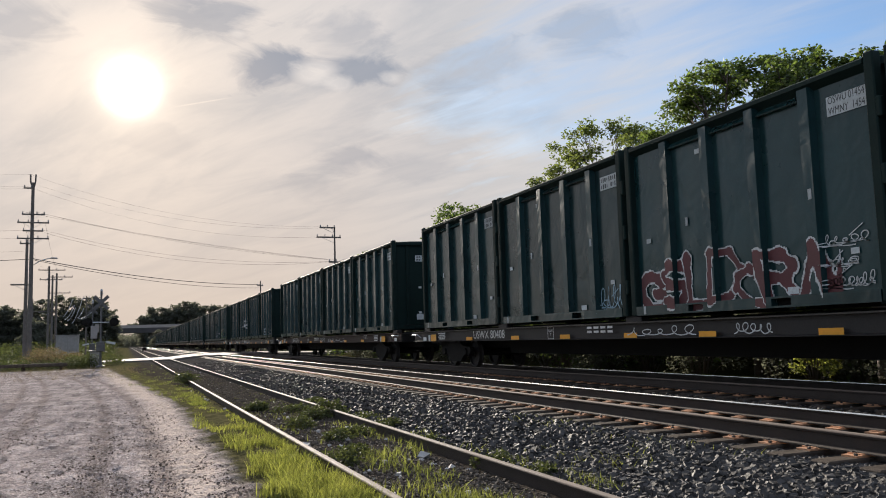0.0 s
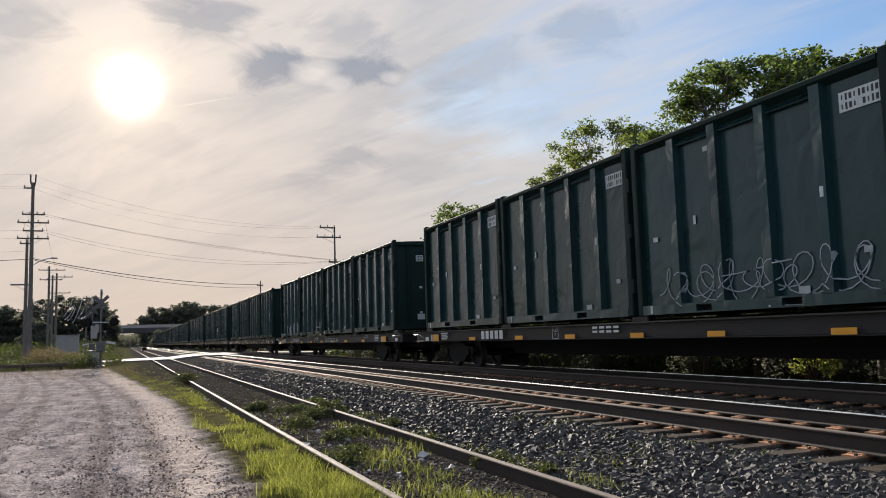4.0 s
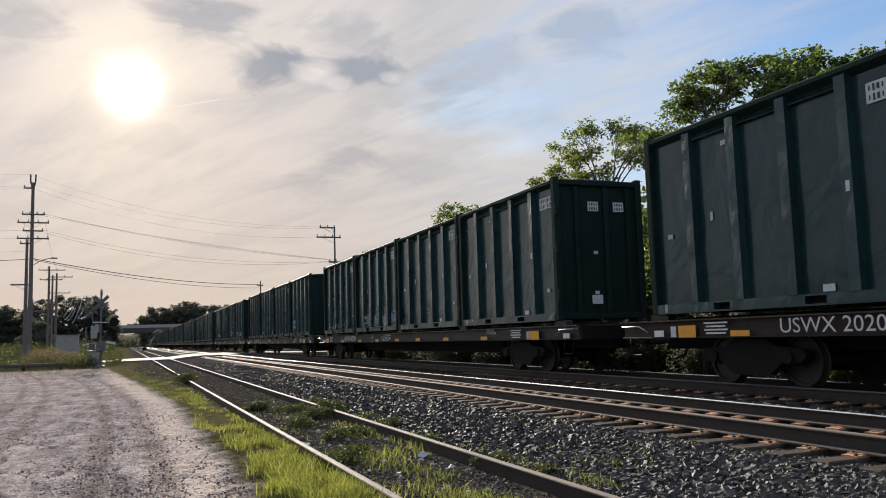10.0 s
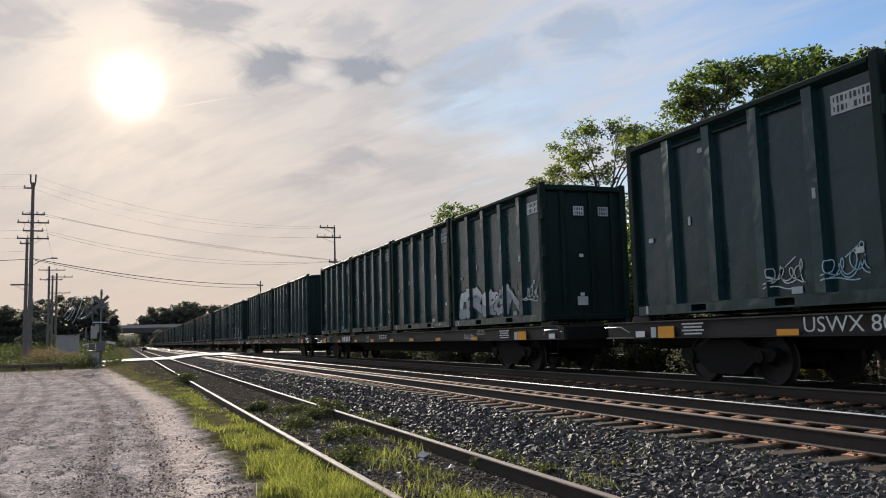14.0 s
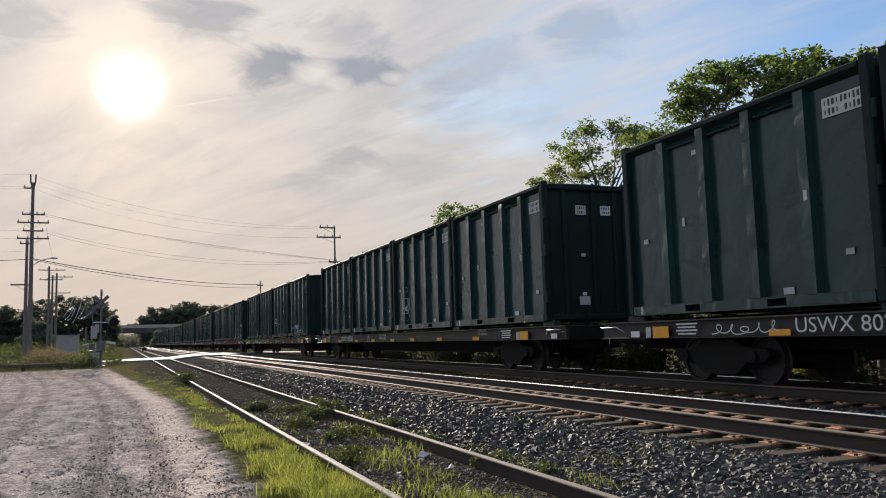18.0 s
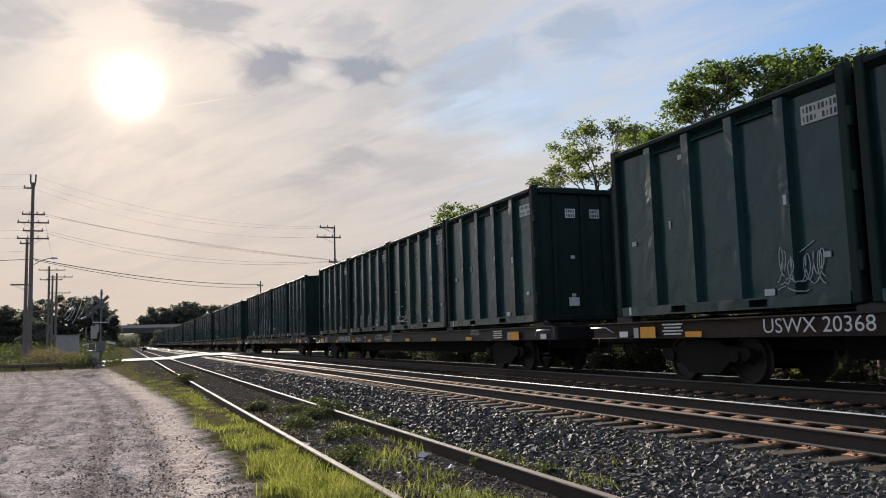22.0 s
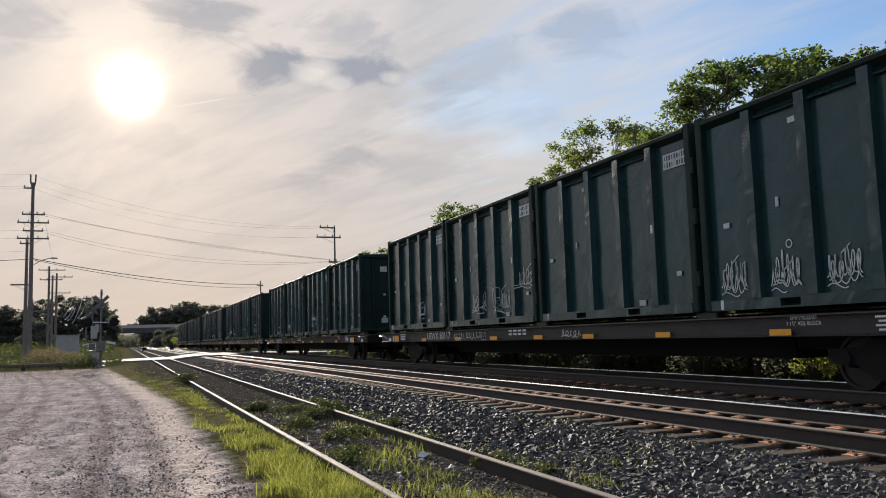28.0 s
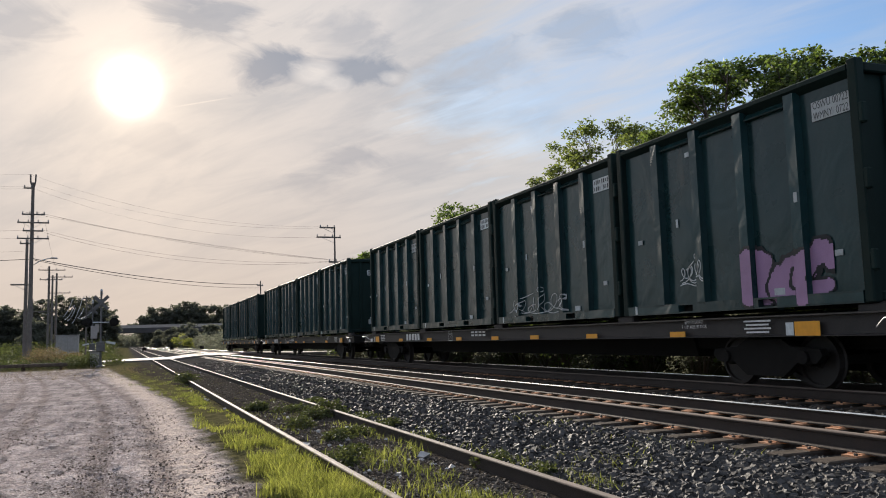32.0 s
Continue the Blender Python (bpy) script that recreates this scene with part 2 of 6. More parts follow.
GRASS_DULL = material("dull_grass_blade", (0.10, 0.125, 0.048), 0.7, 0.0, 0.35, 2.5, 0.0, 30.0, 0.5, (0.20, 0.20, 0.09), leaf=0.5, spec=0.2)
WEED = material("weed_leaf", (0.072, 0.082, 0.038), 0.65, 0.0, 0.3, 1.5, 0.0, 30.0, 0.4, leaf=0.28, spec=0.2)
DRY_WEED = material("dry_weed", (0.15, 0.11, 0.08), 0.8, 0.0, 0.3, 1.5, 0.0, 30.0, 0.4, leaf=0.3)
LEAF = material("tree_leaf", (0.080, 0.110, 0.040), 0.5, 0.0, 0.3, 0.6, 0.0, 20.0, 0.6, leaf=0.57)
LEAF_PALE = material("pale_leaf", (0.110, 0.130, 0.050), 0.5, 0.0, 0.3, 0.6, 0.0, 20.0, 0.5, leaf=0.60)
# leaf green paled and greyed, so the colour itself carries the distance haze
LEAF_HAZED = material("hazed_leaf", (0.115, 0.118, 0.098), 0.75, 0.0, 0.3, 0.3, 0.0, 10.0, 0.4, leaf=0.48, spec=0.1, through_tint=(1.2, 1.22, 1.0))
BARK = material("bark", (0.085, 0.065, 0.05), 0.85, 0.0, 0.4, 8.0, 0.5, 50.0)
POLE_WOOD = material("pole_wood", (0.125, 0.108, 0.096), 0.8, 0.0, 0.35, 3.0, 0.4, 40.0)
PORCELAIN = material("porcelain", (0.25, 0.24, 0.24), 0.3, 0.0, 0.2, 10.0, 0.0)
CABLE = material("cable_black", (0.03, 0.03, 0.03), 0.6, 0.0, 0.2, 3.0, 0.0)
WHITE_PAINT = material("white_paint", (0.72, 0.72, 0.70), 0.55, 0.0, 0.15, 6.0, 0.05, 50.0)
SILVER = material("galvanised", (0.42, 0.43, 0.44), 0.45, 0.7, 0.2, 6.0, 0.1, 60.0)
YELLOW = material("yellow_reflector", (0.75, 0.33, 0.02), 0.45, 0.0, 0.12, 9.0, 0.05, 80.0)
CONCRETE = material("concrete", (0.34, 0.30, 0.27), 0.8, 0.0, 0.25, 0.6, 0.25, 20.0)
ASPHALT = material("asphalt", (0.14, 0.12, 0.105), 0.85, 0.0, 0.3, 0.5, 0.3, 40.0)
BRIDGE = material("bridge_steel", (0.05, 0.045, 0.045), 0.7, 0.1, 0.3, 0.4, 0.1, 8.0)
LETTER = material("stencil_white", (0.62, 0.62, 0.60), 0.6, 0.0, 0.25, 9.0, 0.05, 60.0)
LETTER_DARK = material("stencil_dark", (0.03, 0.035, 0.035), 0.6, 0.0, 0.2, 9.0, 0.0)
SPRAY_WHITE = material("spray_white", (0.55, 0.57, 0.57), 0.6, 0.0, 0.3, 4.0, 0.05, 60.0)
SPRAY_GREY = material("spray_grey", (0.30, 0.33, 0.36), 0.6, 0.0, 0.35, 2.0, 0.05, 60.0)
SPRAY_RED = material("spray_maroon", (0.11, 0.032, 0.035), 0.6, 0.0, 0.35, 2.0, 0.05, 60.0)
SPRAY_FADED = material("spray_faded", (0.10, 0.115, 0.125), 0.6, 0.0, 0.45, 1.5, 0.05, 60.0)
SPRAY_PINK = material("spray_mauve", (0.34, 0.20, 0.34), 0.6, 0.0, 0.25, 2.0, 0.05, 60.0)
SPRAY_BLUE = material("spray_blue", (0.30, 0.45, 0.55), 0.6, 0.0, 0.3, 2.0, 0.05, 60.0)
SPRAY_LIME = material("spray_lime", (0.22, 0.36, 0.10), 0.6, 0.0, 0.4, 2.0, 0.05, 60.0)
SPRAY_YELLOW = material("spray_yellow", (0.42, 0.30, 0.08), 0.6, 0.0, 0.3, 2.0, 0.05, 60.0)
SPRAY_BLACK = material("spray_black", (0.012, 0.012, 0.014), 0.6, 0.0, 0.3, 2.0, 0.05, 60.0)


# ---- mesh tools ----
def bevel_box(size, bevel=0.0, name="box"):
    """A box of that size about its own middle, its edges rounded off."""
    bm = bmesh.new()
    bmesh.ops.create_cube(bm, size=1.0)
    bmesh.ops.scale(bm, vec=size, verts=bm.verts)
    if bevel:
        bmesh.ops.bevel(bm, geom=list(bm.edges), offset=min(bevel, 0.45 * min(size)), segments=1, affect="EDGES")
    return mesh_of(bm, name)


def mesh_of(bm, name):
    me = bpy.data.meshes.new(name)
    bm.to_mesh(me)
    bm.free()
    return me


def raw_mesh(name, verts, faces, smooth=False):
    me = bpy.data.meshes.new(name)
    me.from_pydata(verts, [], faces)
    me.update()
    if smooth:
        me.polygons.foreach_set("use_smooth", [True] * len(me.polygons))
    return me


def lathe(profile, segments=16, axis="z", name="turned"):
    """A turned form: profile is (radius, height) pairs along the axis."""
    bm = bmesh.new()
    rings = []
    for r, h in profile:
        ring = []
        for i in range(segments):
            a = 2 * math.pi * i / segments
            c, s = r * math.cos(a), r * math.sin(a)
            ring.append(bm.verts.new({"z": (c, s, h), "x": (h, c, s), "y": (s, h, c)}[axis]))
        rings.append(ring)
    for a, b in zip(rings, rings[1:]):
        for i in range(segments):
            j = (i + 1) % segments
            bm.faces.new((a[i], a[j], b[j], b[i]))
    bm.faces.new(rings[0][::-1]), bm.faces.new(rings[-1])
    bmesh.ops.recalc_face_normals(bm, faces=bm.faces)
    return mesh_of(bm, name)


def tube_data(points, radius, sides=6):
    """Corners and faces of a round bar along points; radius is one number or one for each point."""
    pts = [Vector(p) for p in points]
    rad = radius if isinstance(radius, (list, tuple)) else [radius] * len(pts)
    verts, faces = [], []
    for i, p in enumerate(pts):
        d = (pts[min(i + 1, len(pts) - 1)] - pts[max(i - 1, 0)]).normalized()
        side = d.cross(Vector((0, 0, 1)) if abs(d.z) < 0.9 else Vector((1, 0, 0))).normalized()
        up = side.cross(d)
        for k in range(sides):
            a = 2 * math.pi * k / sides
            verts.append(tuple(p + rad[i] * (math.cos(a) * side + math.sin(a) * up)))
    for i in range(len(pts) - 1):
        for k in range(sides):
            j = (k + 1) % sides
            faces.append((i * sides + k, i * sides + j, (i + 1) * sides + j, (i + 1) * sides + k))
    faces.append(tuple(range(sides))[::-1])
    faces.append(tuple(range((len(pts) - 1) * sides, len(pts) * sides)))
    return verts, faces


def tube(points, radius, name="tube", sides=6):
    return raw_mesh(name, *tube_data(points, radius, sides), True)


def extrude_profile(profile, y0, y1, name="bar", cuts=1):
    """A bar along y with that (x, z) outline, anticlockwise."""
    n = len(profile)
    verts = [(x, y0 + (y1 - y0) * k / cuts, z) for k in range(cuts + 1) for x, z in profile]
    faces = [(k * n + i, k * n + (i + 1) % n, (k + 1) * n + (i + 1) % n, (k + 1) * n + i) for k in range(cuts) for i in range(n)]
    faces += [tuple(range(n))[::-1], tuple(range(cuts * n, cuts * n + n))]
    return raw_mesh(name, verts, faces)


def part(name, me, mat, parent, at=(0, 0, 0), label="", turn=0.0):
    """One mesh as one part of a thing, or of a part."""
    if isinstance(me, bmesh.types.BMesh):
        me = mesh_of(me, name)
    if not me.materials:
        me.materials.append(mat)
    ob = new(name, me)
    ob.parent = parent
    ob.matrix_basis = pose(at[0], at[1], at[2], 0, 0, turn)
    if label:
        ob["label"] = label
    return ob


def thing(name, me=None, mat=None, at=(0, 0, 0), label="", category="", group="", kind="", turn=0.0):
    """A top-level thing: an empty at its base, or a mesh."""
    if me is not None and not me.materials:
        me.materials.append(mat)
    ob = new(name, me)
    ob.matrix_basis = pose(at[0], at[1], at[2], 0, 0, turn)
    return tagged(ob, label, category, group, kind)

# ---- ground and line ----
SIDING_X, MAIN_X, TRAIN_X = 2.802, 7.219, 10.925
SIDING_Z, MAIN_Z, TRAIN_Z = 0.1775, 0.4325, 0.4757
GAUGE = 0.7525


def smooth_step(a, b, v):
    v = min(1.0, max(0.0, (v - a) / (b - a)))
    return v * v * (3 - 2 * v)


def bed(x, y):
    """Height of the ground: dirt lane, sunken siding, ballast shoulder, main lines, bank."""
    z = 0.03 * smooth_step(0.6, 1.6, x)
    z += 0.15 * smooth_step(3.9, 5.6, x)
    z += 0.04 * smooth_step(8.6, 9.6, x)
    z -= 0.26 * smooth_step(13.2, 15.5, x)
    z += 0.9 * smooth_step(16.0, 22.0, x) * (1 - smooth_step(60, 90, y))
    return z


def lane_edge(y):
    """Where the dirt lane gives way to grass."""
    return 1.22 + 0.10 * math.sin(y * 0.7) + 0.08 * math.sin(y * 1.9 + 1) - 1.6 * smooth_step(19, 40, y) - 8.0 * smooth_step(38, 66, y)


# wheel ruts of the lane: where they lie near the viewer, and how they bend away further on
RUTS, RUT_BEND = (0.40, -0.33, -1.75, -2.45), 0.0022


def make_ground():
    def axis(fine0, fine1, step, far, mid=None):
        a = list(np.arange(fine0, fine1, step))
        s, v = step, fine1
        if mid:
            a += list(np.arange(fine1, mid[0], mid[1]))
            s, v = mid[1], mid[0]
        while v < far:
            s *= 1.35
            a.append(v)
            v += s
        a.append(far)
        s, v = step, fine0
        while v > -far:
            s *= 1.35
            v -= s
            a.append(v)
        return sorted(set(round(float(k), 4) for k in a))
    xs, ys = axis(-5.0, 1.5, 0.055, 4000.0, (15.6, 0.16)), axis(4.0, 24.0, 0.085, 4500.0, (46.0, 0.28))
    verts = []
    for y in ys:
        for x in xs:
            z = bed(x, y)
            if x < 1.4 and -12 < x and 0 < y < 70:
                n = noise.noise((x * 1.3, y * 0.5, 0.0)) * 0.03 + noise.noise((x * 4.0, y * 2.6, 5.0)) * 0.022
                if y < 26:
                    n += noise.noise((x * 9.0, y * 6.0, 9.0)) * 0.018 + max(0.0, noise.noise((x * 6.0, y * 5.0, 3.0)) - 0.1) * 0.05
                for rut in RUTS:
                    n -= 0.038 * math.exp(-((x - rut + RUT_BEND * max(0.0, y - 12.0) ** 2) / 0.16) ** 2)
                z += n
            elif 1.4 <= x < 15 and 3 < y < 60:
                z += noise.noise((x * 2.5, y * 2.5, 2.0)) * 0.018
            verts.append((x, y, z))
    nx = len(xs)
    faces = [(j * nx + i, j * nx + i + 1, (j + 1) * nx + i + 1, (j + 1) * nx + i) for j in range(len(ys) - 1) for i in range(nx - 1)]
    me = raw_mesh("ground", verts, faces, True)
    m = bpy.data.materials.new("earth")
    m.use_nodes = True
    t = m.node_tree
    t.nodes.remove(t.nodes["Principled BSDF"])
    p = t.nodes.new("ShaderNodeBsdfDiffuse")
    t.links.new(p.outputs[0], t.nodes["Material Output"].inputs[0])
    co = t.nodes.new("ShaderNodeTexCoord")
    sep = t.nodes.new("ShaderNodeSeparateXYZ")
    t.links.new(co.outputs["Object"], sep.inputs[0])
    x, y, _ = sep.outputs
    wob = node(t, "ShaderNodeTexNoise", Scale=0.9, Detail=5.0, Roughness=0.65)
    mid = node(t, "ShaderNodeTexNoise", Scale=7.0, Detail=5.0, Roughness=0.65)
    fine = node(t, "ShaderNodeTexNoise", Scale=45.0, Detail=4.0, Roughness=0.7)
    cell = node(t, "ShaderNodeTexVoronoi", Scale=20.0)
    grit = node(t, "ShaderNodeTexNoise", Scale=17.0, Detail=4.0, Roughness=0.7)
    for n in (wob, mid, fine, cell, grit):
        t.links.new(co.outputs["Object"], n.inputs["Vector"])
    # dirt, streaked along the lane
    lane = t.nodes.new("ShaderNodeMapping")
    lane.inputs["Scale"].default_value = (3.0, 0.35, 1.0)
    t.links.new(co.outputs["Object"], lane.inputs[0])
    streak = node(t, "ShaderNodeTexNoise", Scale=1.6, Detail=5.0, Roughness=0.6)
    t.links.new(lane.outputs[0], streak.inputs["Vector"])
    dirt = mix_color(t, ramp(t, streak.outputs[0], [(0.35, 0.0), (0.65, 1.0)]), (0.075, 0.061, 0.054), (0.24, 0.192, 0.165))
    dirt = mix_color(t, ramp(t, wob.outputs[0], [(0.46, 0.0), (0.62, 0.8)]), dirt, (0.31, 0.25, 0.215))
    dirt = mix_color(t, ramp(t, mid.outputs[0], [(0.48, 0.0), (0.62, 0.5)]), dirt, (0.085, 0.070, 0.060))
    dirt = mix_color(t, ramp(t, grit.outputs[0], [(0.50, 0.0), (0.66, 0.7)]), dirt, (0.36, 0.31, 0.275))
    dirt = mix_color(t, ramp(t, fine.outputs[0], [(0.47, 0.0), (0.60, 0.75)]), dirt, (0.055, 0.047, 0.042))
    gravel = mix_color(t, ramp(t, cell.outputs["Color"], [(0.0, 0.0), (1.0, 1.0)]), (0.03, 0.028, 0.027), (0.10, 0.094, 0.09))
    soil = mix_color(t, ramp(t, mid.outputs[0], [(0.35, 0.0), (0.65, 1.0)]), (0.030, 0.026, 0.022), (0.085, 0.074, 0.064))
    sod = mix_color(t, ramp(t, mid.outputs[0], [(0.35, 0.0), (0.65, 1.0)]), (0.05, 0.05, 0.025), (0.13, 0.115, 0.06))
    edge = math_node(t, "ADD", x, math_node(t, "MULTIPLY", math_node(t, "SUBTRACT", wob.outputs[0], 0.5), 1.1))
    far_lane = math_node(t, "MULTIPLY", math_node(t, "MAXIMUM", math_node(t, "SUBTRACT", y, 22.0), 0.0), 0.062)
    edge = math_node(t, "ADD", edge, far_lane)
    def band(at, width):
        return math_node(t, "MULTIPLY", math_node(t, "SUBTRACT", edge, at), 1.0 / width, True)
    dirt = mix_color(t, 1.0, dirt, (2.00, 2.12, 2.34), "MULTIPLY")
    pale = math_node(t, "MULTIPLY", band(0.15, 0.5), math_node(t, "SUBTRACT", 1.0, band(0.9, 0.2)))
    dirt = mix_color(t, math_node(t, "MULTIPLY", pale, ramp(t, grit.outputs[0], [(0.38, 0.2), (0.6, 0.9)])), dirt, (0.66, 0.55, 0.47))
    past = math_node(t, "MAXIMUM", math_node(t, "SUBTRACT", y, 12.0), 0.0)
    bent = math_node(t, "ADD", x, math_node(t, "MULTIPLY", math_node(t, "MULTIPLY", past, past), RUT_BEND))
    bent = math_node(t, "ADD", bent, math_node(t, "MULTIPLY", math_node(t, "SUBTRACT", wob.outputs[0], 0.5), 0.16))
    lugs = math_node(t, "ADD", math_node(t, "MULTIPLY", math_node(t, "SINE", math_node(t, "MULTIPLY", y, 48.0)), 0.22), 0.78)
    for rut in RUTS:
        near = math_node(t, "SUBTRACT", 1.25, math_node(t, "MULTIPLY", math_node(t, "ABSOLUTE", math_node(t, "SUBTRACT", bent, rut)), 1.0 / 0.15), True)
        worn = math_node(t, "MULTIPLY", math_node(t, "MULTIPLY", near, lugs), ramp(t, streak.outputs[0], [(0.36, 0.15), (0.56, 0.62)]))
        dirt = mix_color(t, worn, dirt, (0.155, 0.122, 0.104))
    c = mix_color(t, band(1.0, 0.25), dirt, sod)
    c = mix_color(t, band(1.95, 0.3), c, soil)
    c = mix_color(t, band(4.2, 0.5), c, gravel)
    c = mix_color(t, math_node(t, "MULTIPLY", math_node(t, "SUBTRACT", x, 13.8), 1.4, True), c, sod)
    c = mix_color(t, math_node(t, "MULTIPLY", math_node(t, "SUBTRACT", -7.5, math_node(t, "ADD", x, math_node(t, "MULTIPLY", wob.outputs[0], 2.0))), 0.7, True), c, sod)
    c = mix_color(t, math_node(t, "MULTIPLY", math_node(t, "MULTIPLY", math_node(t, "SUBTRACT", y, 57.0), 0.3, True), math_node(t, "MULTIPLY", math_node(t, "SUBTRACT", 1.2, x), 1.0, True)), c, sod)
    t.links.new(c, p.inputs["Color"])
    p.inputs["Roughness"].default_value = 0.0
    b1 = node(t, "ShaderNodeBump", Strength=1.0, Distance=0.045)
    b2 = node(t, "ShaderNodeBump", Strength=0.9, Distance=0.03)
    t.links.new(mid.outputs[0], b1.inputs["Height"])
    t.links.new(grit.outputs[0], b2.inputs["Height"]), t.links.new(b1.outputs[0], b2.inputs["Normal"])
    t.links.new(b2.outputs[0], p.inputs["Normal"])
    thing("ground", me, m, label="packed dirt lane, grassy verge and dark ballast beside railway lines", category="ground", kind="structure")


make_ground()


def rail_profile(s=1.0):
    """Outline of a flat-bottomed rail, top at 0: foot and web."""
    return [(-0.07, -0.18), (0.07, -0.18), (0.07, -0.168), (0.011, -0.148), (0.009, -0.045), (0.034, -0.036), (0.036, -0.02), (-0.036, -0.02), (-0.034, -0.036), (-0.009, -0.045), (-0.011, -0.148), (-0.07, -0.168)]


RAIL_BODY = extrude_profile(rail_profile(), -20.0, 900.0, "rail_body", 1)
RAIL_TOP = extrude_profile([(-0.037, -0.020), (0.037, -0.020), (0.036, -0.012), (0.032, -0.005), (0.024, -0.0015), (0.010, 0.0), (-0.010, 0.0), (-0.024, -0.0015), (-0.032, -0.005), (-0.036, -0.012)], -20.0, 900.0, "rail_top", 1)
def plate_mesh():
    """A tie plate with a raised shoulder on either side of the rail."""
    bm = bmesh.new()
    for x, z, dx, dz, dy in ((0, 0, 0.38, 0.018, 0.18), (-0.10, 0.014, 0.035, 0.016, 0.178), (0.10, 0.014, 0.035, 0.016, 0.178)):
        for v in bmesh.ops.create_cube(bm, size=1.0)["verts"]:
            v.co = (x + v.co.x * dx, v.co.y * dy, z + v.co.z * dz)
    return mesh_of(bm, "tie_plate")


PLATE = plate_mesh()
SPIKE = bevel_box((0.035, 0.035, 0.03), 0.008, "spike")
TIE = bevel_box((2.6, 0.23, 0.16), 0.015, "tie")


def make_track(name, x, z, label, head, first, count, step, shown, plates, jitter, near_head=None):
    """A track: two rails, each with its polished head, and ties with plates under the rails."""
    line = thing(name, at=(x, 0, z), label=label, category="railway track", kind="structure")
    tops = RAIL_TOP.copy()
    tops.materials.append(head)
    for side in (-1, 1):
        r = part("rail", RAIL_BODY, RAIL_RUST, line, (side * GAUGE, 0, 0))
        if side > 0 or near_head is None:
            part("rail_head", tops, head, r, label="worn bright running surface")
        else:
            dull = RAIL_TOP.copy()
            part("rail_head", dull, near_head, r, label="dull brown running surface")
    rng = random.Random(name)
    for i in range(shown):
        y = first + i * step
        tie = part("tie", TIE, TIE_WOOD, line, (rng.uniform(-1, 1) * jitter, y + rng.uniform(-1, 1) * jitter, -0.285 + (0.03 if jitter > 0.02 else 0.0) + rng.uniform(-1, 0.3) * 0.4 * jitter), turn=rng.uniform(-1, 1) * 20 * jitter)
        if plates and i < plates:
            for side in (-1, 1):
                part("tie_plate", PLATE, PLATE_RUST, tie, (side * GAUGE, 0, 0.090), label="rust-orange tie plate")
                if side < 0 and i < 40:
                    part("spike", SPIKE, RAIL_RUST, tie, (side * GAUGE - 0.09, 0.05, 0.112))
                    part("spike", SPIKE, RAIL_RUST, tie, (side * GAUGE - 0.16, -0.05, 0.105))
    # the joined rest, far down the line
    verts, faces = [], []
    for i in range(shown, count):
        y = first + i * step
        o = len(verts)
        verts += [(sx * 1.3, y + sy * 0.115, -0.285 + sz * 0.08) for sz in (-1, 1) for sy in (-1, 1) for sx in (-1, 1)]
        faces += [(o + a, o + b, o + c, o + d) for a, b, c, d in ((4, 5, 7, 6), (0, 1, 5, 4), (2, 6, 7, 3), (0, 4, 6, 2), (1, 3, 7, 5))]
        if plates:
            for side in (-1, 1):
                o = len(verts)
                verts += [(side * GAUGE + sx * 0.18, y + sy * 0.095, -0.184) for sy in (-1, 1) for sx in (-1, 1)]
                faces += [(o, o + 1, o + 3, o + 2)]
    if verts:
        me = raw_mesh("far_ties", verts, faces)
        me.materials.append(TIE_WOOD), me.materials.append(PLATE_RUST)
        me.polygons.foreach_set("material_index", [1 if len(f) == 4 and abs(verts[f[0]][2] + 0.184) < 1e-6 and abs(verts[f[2]][2] + 0.184) < 1e-6 else 0 for f in faces])
        part("far_ties", me, TIE_WOOD, line)["kind"] = "stuff"
    return line


# ---- the train ----
BOX_L, BOX_W, BOX_H, PITCH_Y = 6.19, 2.53, 3.47, 6.36
RIB_D = 0.13
CAR_PITCH, DECK_Z = 28.9, 1.16
BOX_Z = 1.755 - TRAIN_Z
RIB_Y = [-1.785, -0.595, 0.595, 1.785]


def wall_depth(y):
    """How far the side wall stands out at y: on a rib or post it is flush, between them set back."""
    if abs(y) > BOX_L / 2 - 0.16 or min(abs(y - r) for r in RIB_Y) < 0.12:
        return BOX_W / 2
    return BOX_W / 2 - RIB_D


